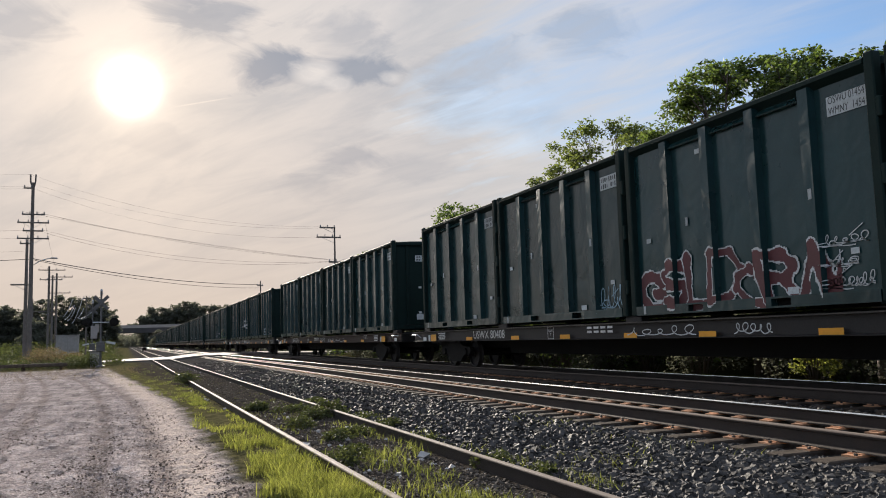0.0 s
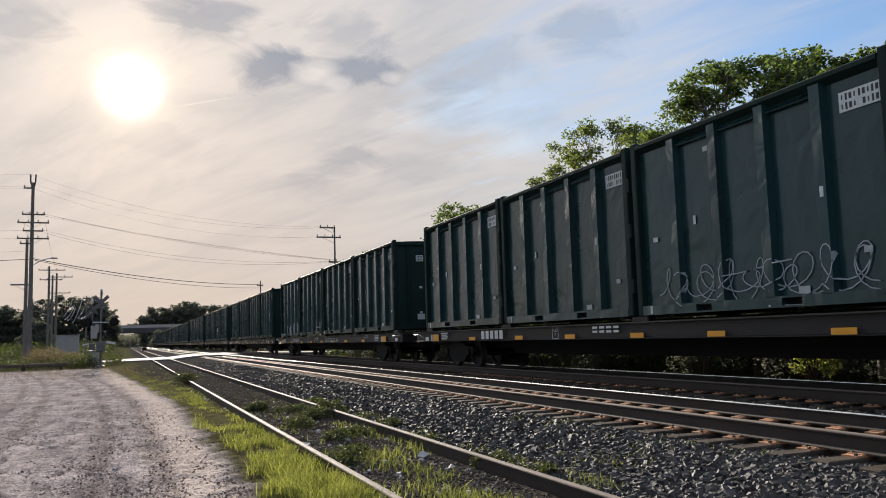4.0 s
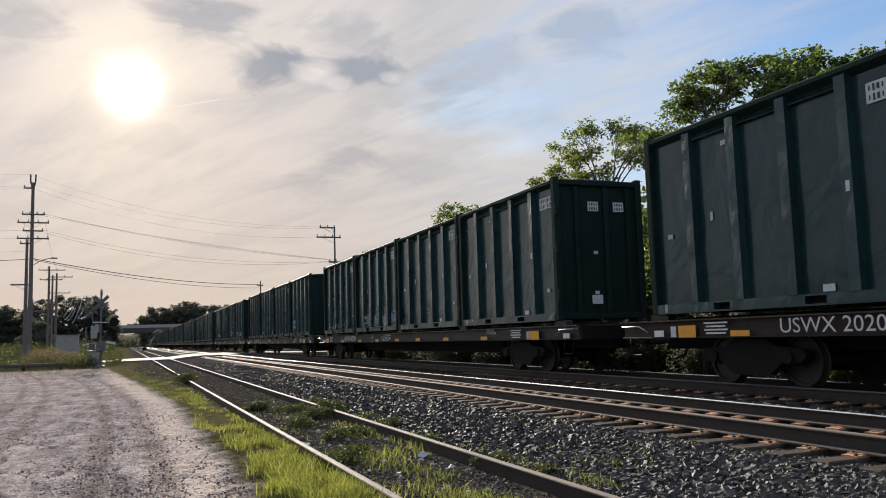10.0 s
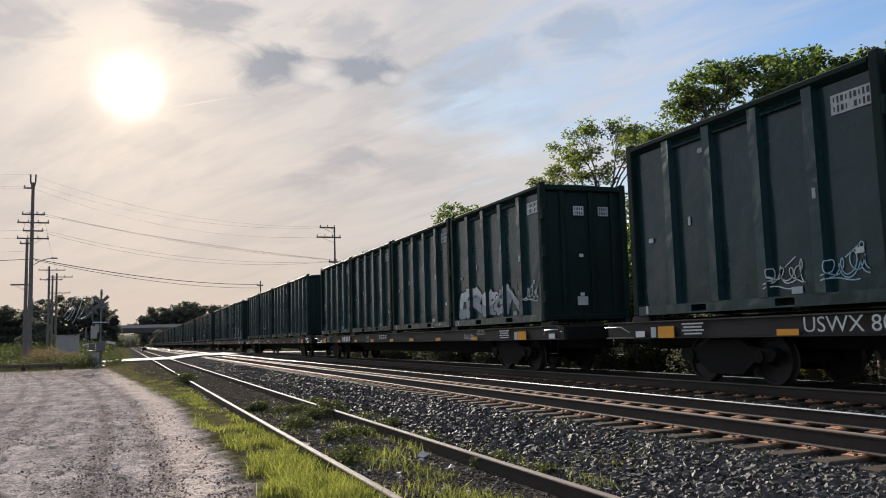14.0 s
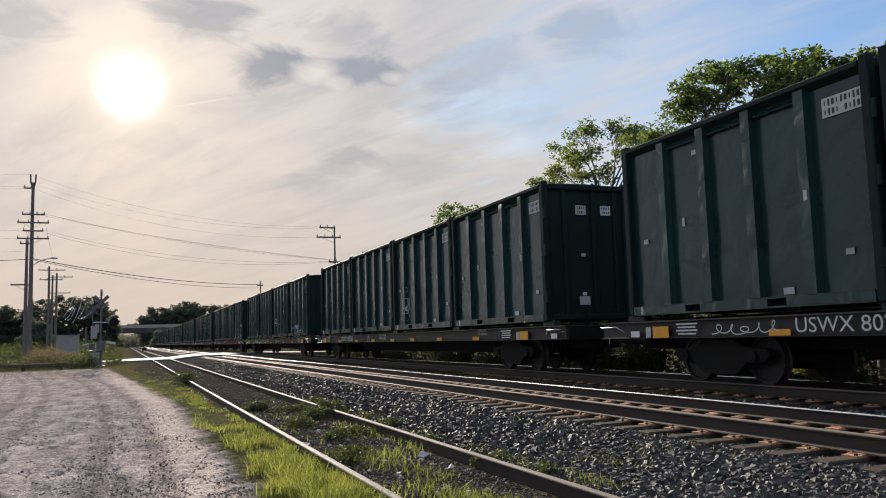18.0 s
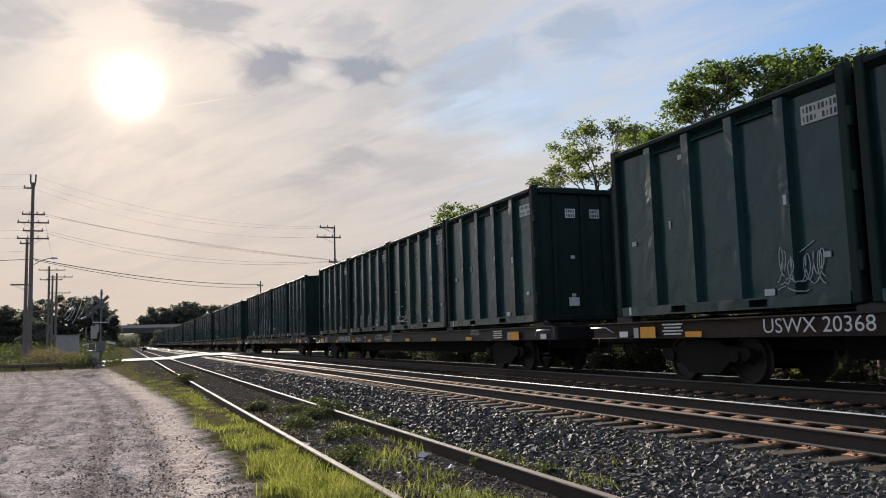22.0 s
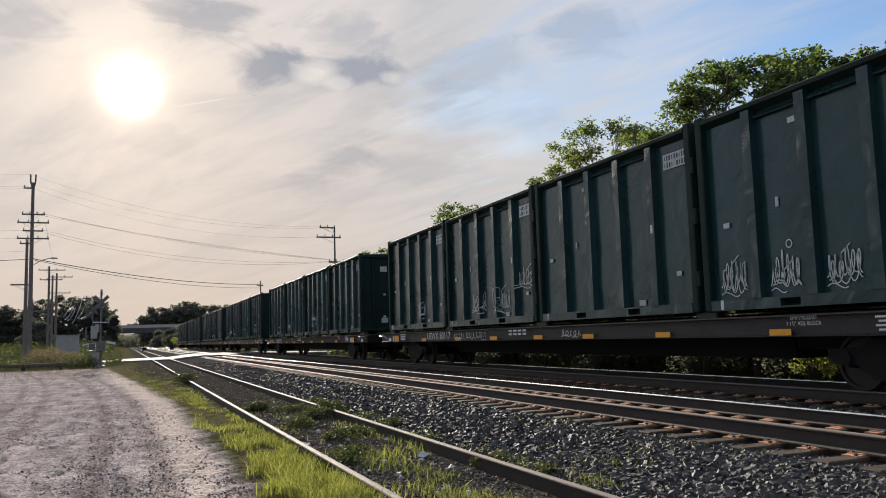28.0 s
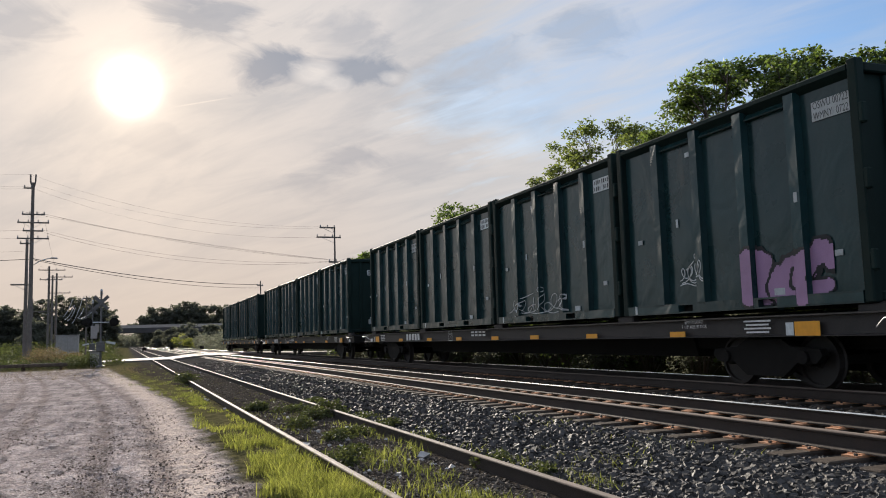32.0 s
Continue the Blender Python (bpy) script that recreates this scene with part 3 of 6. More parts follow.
def container_shell(seed):
    """Side sheets, end sheets and floor as one folded body, with dents beaten into the sides."""
    verts, faces = [], []
    def sheet(origin, du, dv, nu, nv, n, amp, flip):
        o = len(verts)
        for j in range(nv + 1):
            for i in range(nu + 1):
                q = Vector(origin) + Vector(du) * (i / nu) + Vector(dv) * (j / nv)
                e = min(i, nu - i, 2) / 2 * min(j, nv - j, 2) / 2
                d = noise.noise((q.x * 0.9 + seed * 9.1, q.y * 1.5, q.z * 1.1)) + 0.6 * noise.noise((q.y * 3.1, seed * 5.7 + q.x, q.z * 2.2))
                verts.append(tuple(q + Vector(n) * d * amp * e * (1.35 - 0.25 * q.z)))
        for j in range(nv):
            for i in range(nu):
                a = o + j * (nu + 1) + i
                f = (a, a + 1, a + nu + 2, a + nu + 1)
                faces.append(f[::-1] if flip else f)
    hx, hy = BOX_W / 2 - RIB_D, BOX_L / 2 - 0.10
    for s in (-1, 1):
        sheet((s * hx, -hy, 0.16), (0, 2 * hy, 0), (0, 0, BOX_H - 0.30), 56, 22, (s, 0, 0), 0.010, s < 0)
        sheet((-hx, s * hy, 0.16), (2 * hx, 0, 0), (0, 0, BOX_H - 0.30), 10, 10, (0, s, 0), 0.012, s > 0)
    sheet((-hx, -hy, 0.16), (2 * hx, 0, 0), (0, 2 * hy, 0), 1, 1, (0, 0, 1), 0, False)
    me = raw_mesh("shell", verts, faces, True)
    # end sheets and floor take the darker green, their shade painted in
    me.materials.append(GREEN), me.materials.append(GREEN_SHADED)
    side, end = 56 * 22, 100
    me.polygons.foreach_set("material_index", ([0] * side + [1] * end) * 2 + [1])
    return me


def joined(name, pieces):
    """Several meshes as one: (mesh, place, turn)."""
    bm = bmesh.new()
    for me, at, turn in pieces:
        old = set(bm.verts)
        bm.from_mesh(me)
        bmesh.ops.transform(bm, matrix=pose(*at, 0, 0, turn), verts=[v for v in bm.verts if v not in old])
    return mesh_of(bm, name)


def box_meshes():
    m = {}
    m["rib"] = extrude_profile([(-0.5 * RIB_D, -0.12), (0.5 * RIB_D, -0.10), (0.5 * RIB_D, 0.10), (-0.5 * RIB_D, 0.12)], 0, BOX_H - 0.30, "rib")
    # the profile is drawn along y, stood upright
    for v in m["rib"].vertices:
        v.co = (v.co.x, v.co.z, v.co.y)
    m["rib"].flip_normals()
    m["post"] = bevel_box((0.17, 0.17, BOX_H + 0.05), 0.02, "corner_post")
    # a rail with a sloped lip under it, down to the side sheet
    m["toprail"] = extrude_profile([(0.07, -0.12), (0.07, 0.065), (-0.05, 0.065), (-0.07, 0.045), (-0.07, -0.02)][::-1], -BOX_L / 2 + 0.18, BOX_L / 2 - 0.18, "top_rail")
    m["toprail"].flip_normals()
    # on the near side three bays carry a sloped rain plate below the rail
    m["rain_plate"] = extrude_profile([(0.065, -0.11), (0.065, -0.235), (-0.025, -0.225), (-0.03, -0.21)][::-1], -0.465, 0.465, "rain_plate")
    # the bottom rail is open at two fork pockets, each lined with a set-back plate
    solid = []
    half, inner, outer = BOX_L / 2 - 0.18, 1.05 - 0.21, 1.05 + 0.21
    for y0, y1, z0, z1 in ((-half, half, 0.06, 0.09), (-half, half, -0.09, -0.06), (-half, -outer, -0.06, 0.06), (-inner, inner, -0.06, 0.06), (outer, half, -0.06, 0.06)):
        solid.append(((y0 + y1) / 2, (z0 + z1) / 2, y1 - y0, z1 - z0))
    bm = bmesh.new()
    for y, z, dy, dz in solid:
        for v in bmesh.ops.create_cube(bm, size=1.0)["verts"]:
            v.co = (v.co.x * 0.15, y + v.co.y * dy, z + v.co.z * dz)
    m["botrail"] = mesh_of(bm, "bottom_rail")
    m["pocket"] = bevel_box((0.01, 0.44, 0.13), 0.0, "fork_pocket")
    m["endtop"] = bevel_box((BOX_W - 0.36, 0.14, 0.14), 0.02, "end_rail")
    m["endrib"] = bevel_box((0.12, 0.07, BOX_H - 0.32), 0.015, "end_rib")
    m["latch"] = bevel_box((0.10, 0.09, 0.30), 0.02, "hinge")
    m["sticker"] = bevel_box((0.006, 0.15, 0.09), 0.0, "sticker")
    m["sticker_wide"] = bevel_box((0.006, 0.23, 0.11), 0.0, "sticker")
    m["sticker_tall"] = bevel_box((0.006, 0.07, 0.16), 0.0, "sticker")
    m["end_sticker"] = bevel_box((0.30, 0.006, 0.22), 0.0, "sticker")
    m["end_sticker_s"] = bevel_box((0.12, 0.006, 0.08), 0.0, "sticker")
    # a lid of sheet bowed up along the middle
    prof = [(BOX_W / 2 - 0.16, -0.05)] + [((BOX_W / 2 - 0.16) * math.cos(a), 0.10 * math.sin(a)) for a in np.linspace(0, math.pi, 9)] + [(-BOX_W / 2 + 0.16, -0.05)]
    m["lid"] = extrude_profile([(float(a), float(b)) for a, b in prof], -BOX_L / 2 + 0.16, BOX_L / 2 - 0.16, "lid")
    m["back"] = joined("back_ribs", [(m["rib"], (BOX_W / 2 - RIB_D / 2, y, 0.16), 0) for y in RIB_Y])
    return m


def make_container(seed, meshes):
    c = thing("waste_container", label="dark green ribbed steel waste container on a flatcar", category="freight container", group="containers on the train")
    part("shell", container_shell(seed), GREEN, c, label="dented dark green sheet sides")
    for s in (-1, 1):
        for y in RIB_Y if s < 0 else ():
            part("rib", meshes["rib"], GREEN, c, (s * (BOX_W / 2 - RIB_D / 2), y, 0.16), turn=180)
        part("top_rail", meshes["toprail"], GREEN_SHADED, c, (s * (BOX_W / 2 - 0.07), 0, BOX_H - 0.075), turn=180 if s > 0 else 0)
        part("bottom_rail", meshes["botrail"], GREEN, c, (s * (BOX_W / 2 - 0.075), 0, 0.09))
        # pocket plates are black, not green: the recess's shade is put into their colour
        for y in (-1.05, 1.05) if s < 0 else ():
            part("fork_pocket", meshes["pocket"], BLACK_IRON, c, (s * (BOX_W / 2 - 0.16), y, 0.09), label="recessed forklift pocket, its shade put in as black")
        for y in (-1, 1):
            part("corner_post", meshes["post"], GREEN_SHADED, c, (s * (BOX_W / 2 - 0.085), y * (BOX_L / 2 - 0.085), BOX_H / 2 + 0.025))
    for a, b in zip(RIB_Y, RIB_Y[1:]):
        part("rain_plate", meshes["rain_plate"], GREEN, c, (-(BOX_W / 2 - 0.07), (a + b) / 2, BOX_H - 0.075), label="sloped rain plate under the top rail")
    part("back_ribs", meshes["back"], GREEN, c)["kind"] = "stuff"
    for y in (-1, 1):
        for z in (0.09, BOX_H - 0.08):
            part("end_rail", meshes["endtop"], GREEN_SHADED, c, (0, y * (BOX_L / 2 - 0.075), z))
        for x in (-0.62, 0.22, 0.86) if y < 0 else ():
            part("end_rib", meshes["endrib"], GREEN_SHADED, c, (x, y * (BOX_L / 2 - 0.065), BOX_H / 2))
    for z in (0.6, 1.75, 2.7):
        part("hinge", meshes["latch"], GREEN_SHADED, c, (-BOX_W / 2 + 0.05, -BOX_L / 2 - 0.02, z))
    part("lid", meshes["lid"], TARP, c, (0, 0, BOX_H - 0.06), label="bowed grey-green sheet lid")
    for mesh, y, z in (("sticker_wide", -1.22, 0.26), ("sticker_tall", -1.80, 1.69), ("sticker", -2.45, 0.76), ("sticker", 0.88, 2.96), ("sticker_tall", 1.30, 1.71), ("sticker", 2.52, 1.48), ("sticker_tall", 2.62, 0.10)):
        out = BOX_W / 2 if z < 0.16 else wall_depth(y)
        part("sticker", meshes[mesh], STICKER, c, (-out - (0.004 if out > BOX_W / 2 - 0.01 else 0.021), y, z), label="small white sticker")
    for mesh, x, z in (("end_sticker", -0.12, 0.50), ("end_sticker_s", -0.12, 0.67), ("end_sticker_s", -0.11, 1.66)):
        part("sticker", meshes[mesh], STICKER, c, (x, -BOX_L / 2 + 0.065, z), label="small white sticker")
    return c


def make_flatcar():
    half = 13.65
    c = thing("flatcar", label="dark brown steel intermodal flatcar carrying four containers", category="railway car", group="flatcars of the train")
    part("deck", bevel_box((2.46, 2 * half - 0.1, 0.05), 0.01, "deck"), CAR_BROWN, c, (0, 0, DECK_Z - 0.03))
    part("load_bed", bevel_box((1.3, 25.6, 0.06), 0.02, "load_bed"), BLACK_IRON, c, (0, 0, DECK_Z + 0.02))
    lock = bevel_box((0.20, 0.56, 0.13), 0.02, "pedestal")
    rests = [(j - 2) * PITCH_Y * (0.985 if j in (0, 4) else 1.0) for j in range(5)]
    for y in rests:
        part("pedestal", lock, CAR_BROWN, c, (-1.08, y, DECK_Z + 0.054))
    part("back_pedestals", joined("back_pedestals", [(lock, (1.08, y, DECK_Z + 0.054), 0) for y in rests]), CAR_BROWN, c)["kind"] = "stuff"
    sill = [(-0.05, -0.34), (0.03, -0.34), (0.03, -0.325), (-0.03, -0.31), (-0.03, -0.03), (0.08, -0.025), (0.08, 0.0), (-0.05, 0.0)]
    sm = extrude_profile(sill, -half, half, "side_sill")
    for s in (-1, 1):
        part("side_sill", sm, CAR_BROWN, c, (s * 1.28, 0, DECK_Z), turn=0 if s > 0 else 180, label="scuffed brown side sill")
        part("end_sill", bevel_box((2.5, 0.16, 0.34), 0.02, "end_sill"), BLACK_IRON, c, (0, s * (half - 0.06), DECK_Z - 0.19))
    part("centre_sill", bevel_box((0.65, 2 * half - 0.4, 0.50), 0.03, "centre_sill"), BLACK_IRON, c, (0, 0, DECK_Z - 0.32))
    belly = extrude_profile([(-0.33, -0.42), (0.33, -0.42), (0.45, 0.0), (-0.45, 0.0)], -7.6, 7.6, "belly_sill")
    part("belly_sill", belly, BLACK_IRON, c, (0, 0, DECK_Z - 0.30), label="deep black centre sill")
    wheel = lathe([(0.0, -0.07), (0.10, -0.08), (0.12, -0.03), (0.36, -0.015), (0.37, -0.06), (0.42, -0.055), (0.425, 0.05), (0.455, 0.07), (0.455, 0.085), (0.37, 0.085), (0.36, 0.02), (0.12, 0.03), (0.0, 0.03)], 24, "x", "wheel")
    frame_prof = [(-1.25, 0.52), (-1.12, 0.40), (-0.72, 0.40), (-0.42, 0.18), (0.42, 0.18), (0.72, 0.40), (1.12, 0.40), (1.25, 0.52), (1.2, 0.62), (0.62, 0.66), (0.4, 0.78), (-0.4, 0.78), (-0.62, 0.66), (-1.2, 0.62)]
    fm = extrude_profile(frame_prof, -0.07, 0.07, "side_frame")
    for v in fm.vertices:
        v.co = (v.co.y, v.co.x, v.co.z)
    fm.flip_normals()
    cap = lathe([(0.0, -0.03), (0.10, -0.03), (0.11, 0.05), (0.0, 0.06)], 12, "x", "bearing_cap")
    for y in (-1, 1):
        tr = part("truck", bevel_box((2.1, 0.40, 0.26), 0.04, "truck"), BLACK_IRON, c, (0, y * 10.2, 0.60), label="black cast steel truck with four wheels")
        for s in (-1, 1):
            part("side_frame", fm, BLACK_IRON, tr, (s * 1.0, 0, -0.60))
            for a in (-0.89, 0.89):
                part("wheel", wheel, WHEEL_STEEL, tr, (s * 0.75, a, -0.175), turn=180 if s > 0 else 0, label="steel wheel with worn rim")
                part("bearing_cap", cap, BLACK_IRON, tr, (s * 1.08, a, -0.11), turn=0 if s > 0 else 180)
        for a in (-0.89, 0.89):
            part("axle", lathe([(0.08, -1.0), (0.08, 1.0)], 10, "x", "axle"), BLACK_IRON, tr, (0, a, -0.175))
        cp = part("coupler", bevel_box((0.22, 0.75, 0.24), 0.04, "coupler"), BLACK_IRON, c, (0, y * (half + 0.36), 0.82))
        part("knuckle", bevel_box((0.34, 0.24, 0.30), 0.06, "knuckle"), BLACK_IRON, cp, (0.03, y * 0.30, 0))
        hose = [(0.5, y * (half + 0.02), 0.75), (0.5, y * (half + 0.18), 0.70), (0.46, y * (half + 0.30), 0.45), (0.36, y * (half + 0.55), 0.33)]
        part("brake_hose", tube(hose, 0.025, "brake_hose"), BLACK_IRON, c)
        for s in (-1, 1):
            grab = [(s * 1.34, y * (half - 0.15), DECK_Z - 0.10), (s * 1.42, y * (half - 0.17), DECK_Z - 0.10), (s * 1.42, y * (half - 0.75), DECK_Z - 0.10), (s * 1.34, y * (half - 0.95), DECK_Z - 0.22)]
            part("grab_iron", tube(grab, 0.014, "grab_iron"), SILVER, c, label="bare steel grab iron")
            step = [(s * 1.30, y * (half - 0.30), DECK_Z - 0.34), (s * 1.34, y * (half - 0.30), DECK_Z - 0.66), (s * 1.34, y * (half - 0.70), DECK_Z - 0.66), (s * 1.30, y * (half - 0.70), DECK_Z - 0.34)]
            part("step", tube(step, 0.014, "step"), BLACK_IRON, c)
        rail = [(-1.15, y * (half - 0.06), DECK_Z), (-1.15, y * (half - 0.06), DECK_Z + 0.28), (-0.72, y * (half - 0.06), DECK_Z + 0.30), (-0.70, y * (half - 0.06), DECK_Z)]
        part("hand_rail", tube(rail, 0.016, "hand_rail"), BLACK_IRON, c, label="bent steel hand rail")
    ref, white = bevel_box((0.006, 0.46, 0.10), 0, "reflector"), bevel_box((0.006, 0.30, 0.12), 0, "placard")
    for y in (8.4, 5.27, 2.6, -0.1, -2.5, -5.25, -8.3):
        part("reflector", ref, YELLOW, c, (-1.335, y, DECK_Z - 0.27), label="yellow reflector strip")
    big, slim = bevel_box((0.006, 0.50, 0.22), 0, "reflector"), bevel_box((0.006, 0.16, 0.20), 0, "placard")
    for y in (-11.45, 11.5):
        part("reflector", big, YELLOW, c, (-1.335, y, DECK_Z - 0.22), label="yellow reflector panel")
    for y in (-11.1, 11.9):
        part("placard", slim, STICKER, c, (-1.335, y, DECK_Z - 0.22), label="faded white placard")
    for y in (-13.08, 12.35):
        part("placard", white, WHITE_PAINT, c, (-1.335, y, DECK_Z - 0.25), label="white placard")
    return c


def travel(t):
    """How far the train has run at t seconds."""
    ts = [-1, 1, 2, 6, 9, 10, 13, 14, 17, 18, 21, 22, 25, 29, 32]
    ds = [-43.4, 0, 21.7, 108.5, 172.6, 193.9, 258.2, 279.8, 344.8, 366.4, 431.1, 452.6, 516.9, 601.7, 664.9]
    return float(np.interp(t, ts, ds))


FIRST_N = 8.9  # y of car 0's leading container end at 1 s
CARS = list(range(-1, 26))
# how far each car sits from its even place in the train, by the slack in its couplings
SLACK = {-1: 0.13, 4: -0.12, 5: -0.28, 7: 0.14, 8: 0.17, 9: -0.17, 10: 0.05, 12: -0.10, 13: -0.16, 14: -0.05, 15: -0.18, 16: -0.12, 17: -0.03, 18: 0.18, 20: -0.50, 21: 0.15, 22: 0.42, 23: -0.22}
MESHES = box_meshes()
BOXES, FLATCARS = {}, {}


def make_train():
    models = [make_container(k, MESHES) for k in range(4)]
    car0 = make_flatcar()
    far_off = pose(TRAIN_X, 0, TRAIN_Z)
    rng = random.Random(5)
    for k in CARS:
        FLATCARS[k] = car0 if k == CARS[0] else copy_thing(car0, far_off)
        for j in range(4):
            n = (k + 1) * 4 + j
            BOXES[k, j] = models[n] if n < 4 else copy_thing(models[rng.randrange(4)], far_off)


make_train()


def motions():
    """The whole train rolls past along its track towards the viewer."""
    times = [0, 1, 2, 4, 6, 7.5, 9, 10, 11.5, 13, 14, 15.5, 17, 18, 19.5, 21, 22, 23.5, 25, 27, 29, 30.5, 32]
    for k in CARS:
        mid = FIRST_N + k * CAR_PITCH + 2 * PITCH_Y - (PITCH_Y - BOX_L) / 2 + SLACK.get(k, 0.0)
        walk(FLATCARS[k], [(t, pose(TRAIN_X, mid - travel(t), TRAIN_Z)) for t in times])
        for j in range(4):
            y = mid + (j - 1.5) * PITCH_Y
            walk(BOXES[k, j], [(t, pose(TRAIN_X, y - travel(t), TRAIN_Z + BOX_Z)) for t in times])
    # a bird crosses the sky from the lane's side, beating its wings
    (t0, x0, z0), (t1, x1, z1) = BIRD_LINE[0], BIRD_LINE[-1]
    speed = (x1 - x0) / (t1 - t0)
    line = [(0.0, x0 - speed * t0, z0 + 1.0)] + list(BIRD_LINE) + [(5.5, x1 + speed * (5.5 - t1), z1 + 1.0), (32.0, x1 + speed * (32.0 - t1), z1 + 30.0)]
    walk(BIRD[0], [(t, pose(x, 40.0, z)) for t, x, z in line])
    beats = [0.0] + [1.0 + 0.1 * i for i in range(40)] + [32.0]
    for wing, s in zip(BIRD[1:], (-1, 1)):
        walk(wing, [(t, pose(0.02, s * 0.025, 0.015, s * (35 if i % 2 else -25), 0, 0)) for i, t in enumerate(beats)])

# ---- lettering and spray paint on the train ----
SIDE = Matrix(((0, 0, -1), (-1, 0, 0), (0, 1, 0)))  # letters run along the side that faces the lane
END = Matrix(((1, 0, 0), (0, 0, -1), (0, 1, 0)))  # and across the end


def letters(text, size, width=None):
    """Flat letter shapes about their middle, as a mesh in their own x, y plane."""
    cu = bpy.data.curves.new("letters", "FONT")
    cu.body, cu.size, cu.align_x, cu.align_y = text, size, "CENTER", "CENTER"
    cu.resolution_u = 3
    ob = bpy.data.objects.new("letters", cu)
    me = bpy.data.meshes.new_from_object(ob)
    bpy.data.objects.remove(ob), bpy.data.curves.remove(cu)
    if width and len(me.vertices):
        w = max(v.co.x for v in me.vertices) - min(v.co.x for v in me.vertices)
        for v in me.vertices:
            v.co.x *= width / w
    me.materials.clear()
    return me


def stand(me, turn):
    me.transform(turn.to_4x4())
    return me


def bars(rows):
    """Unreadable writing: plain bars (x, y, length, height)."""
    verts, faces = [], []
    for x, y, w, h in rows:
        o = len(verts)
        verts += [(x - w / 2, y - h / 2, 0), (x + w / 2, y - h / 2, 0), (x + w / 2, y + h / 2, 0), (x - w / 2, y + h / 2, 0)]
        faces.append((o, o + 1, o + 2, o + 3))
    return raw_mesh("bars", verts, faces)


NUMBERS = {-1: "80408", 0: "20346", 1: "80240", 3: "80179", 4: "80300", 5: "80197", 6: "20209", 7: "80394", 8: "80431", 9: "80513", 11: "80378", 12: "80226", 13: "80266", 14: "80400", 15: "20368", 16: "80173", 17: "80155", 18: "80161", 20: "80117", 21: "20243", 22: "80312"}
WEIGHTS = {3: ("224800", "61200"), 7: ("224600", "61400"), 9: ("225500", "60500"), 12: ("224800", "61200"), 13: ("224700", "61300"), 14: ("224700", "61300"), 16: ("224800", "61200"), 17: ("224200", "61800"), 18: ("224500", "61500")}
CODES = {(-1, 1): "01454", (1, 0): "00770", (4, 0): "02078", (4, 1): "00999", (6, 0): "00830", (8, 1): "01141", (9, 0): "02037", (12, 0): "01350", (13, 2): "02188", (15, 0): "01624", (18, 0): "01259", (21, 0): "00704", (23, 0): "00722"}
SILL_X = -1.341

PLATE_BIG = bevel_box((0.004, 0.72, 0.30), 0, "code_plate")
PLATE_END = bevel_box((0.30, 0.004, 0.24), 0, "code_plate")
BAR_BIG = stand(bars([(-0.30 + dx * 0.075 + (0.01 if dx > 3 else 0), 0.07 - 0.14 * r, 0.026 + 0.012 * (dx * 7 % 3), 0.075 + 0.015 * (dx * 5 % 3)) for dx in range(9) for r in (0, 1) if (dx, r) != (4, 1)]), SIDE)
BAR_END = stand(bars([(-0.1 + 0.066 * i, 0.055 - 0.11 * r, 0.028 + 0.008 * (i * 5 % 3), 0.07) for i in range(4) for r in (0, 1)]), END)
PLATE_F = stand(bars([(0, 0.145, 0.30, 0.014), (0, -0.145, 0.30, 0.014), (-0.143, 0, 0.014, 0.29), (0.143, 0, 0.014, 0.29)]), SIDE)
BLOCK_NOTE = stand(letters("EMPTY/LOAD\n7 1/2\" ADJ. BLOCK", 0.085, 0.70), SIDE)
SMALL_F = stand(letters("PLATE\nF", 0.085), SIDE)
SMALL_BARS = stand(bars([(0, 0.09 - 0.06 * r, 0.62 - 0.1 * (r % 2), 0.028) for r in range(4)]), SIDE)
LINE_BARS = stand(bars([(-0.3 + 0.28 * i, 0.045 - 0.09 * r, 0.20, 0.05) for i in range(4) for r in range(2)]), SIDE)


OLD_SILL = next(o for o in FLATCARS[CARS[0]].children if o.name.startswith("side_sill")).data.copy()
OLD_SILL.materials[0] = CAR_RUST


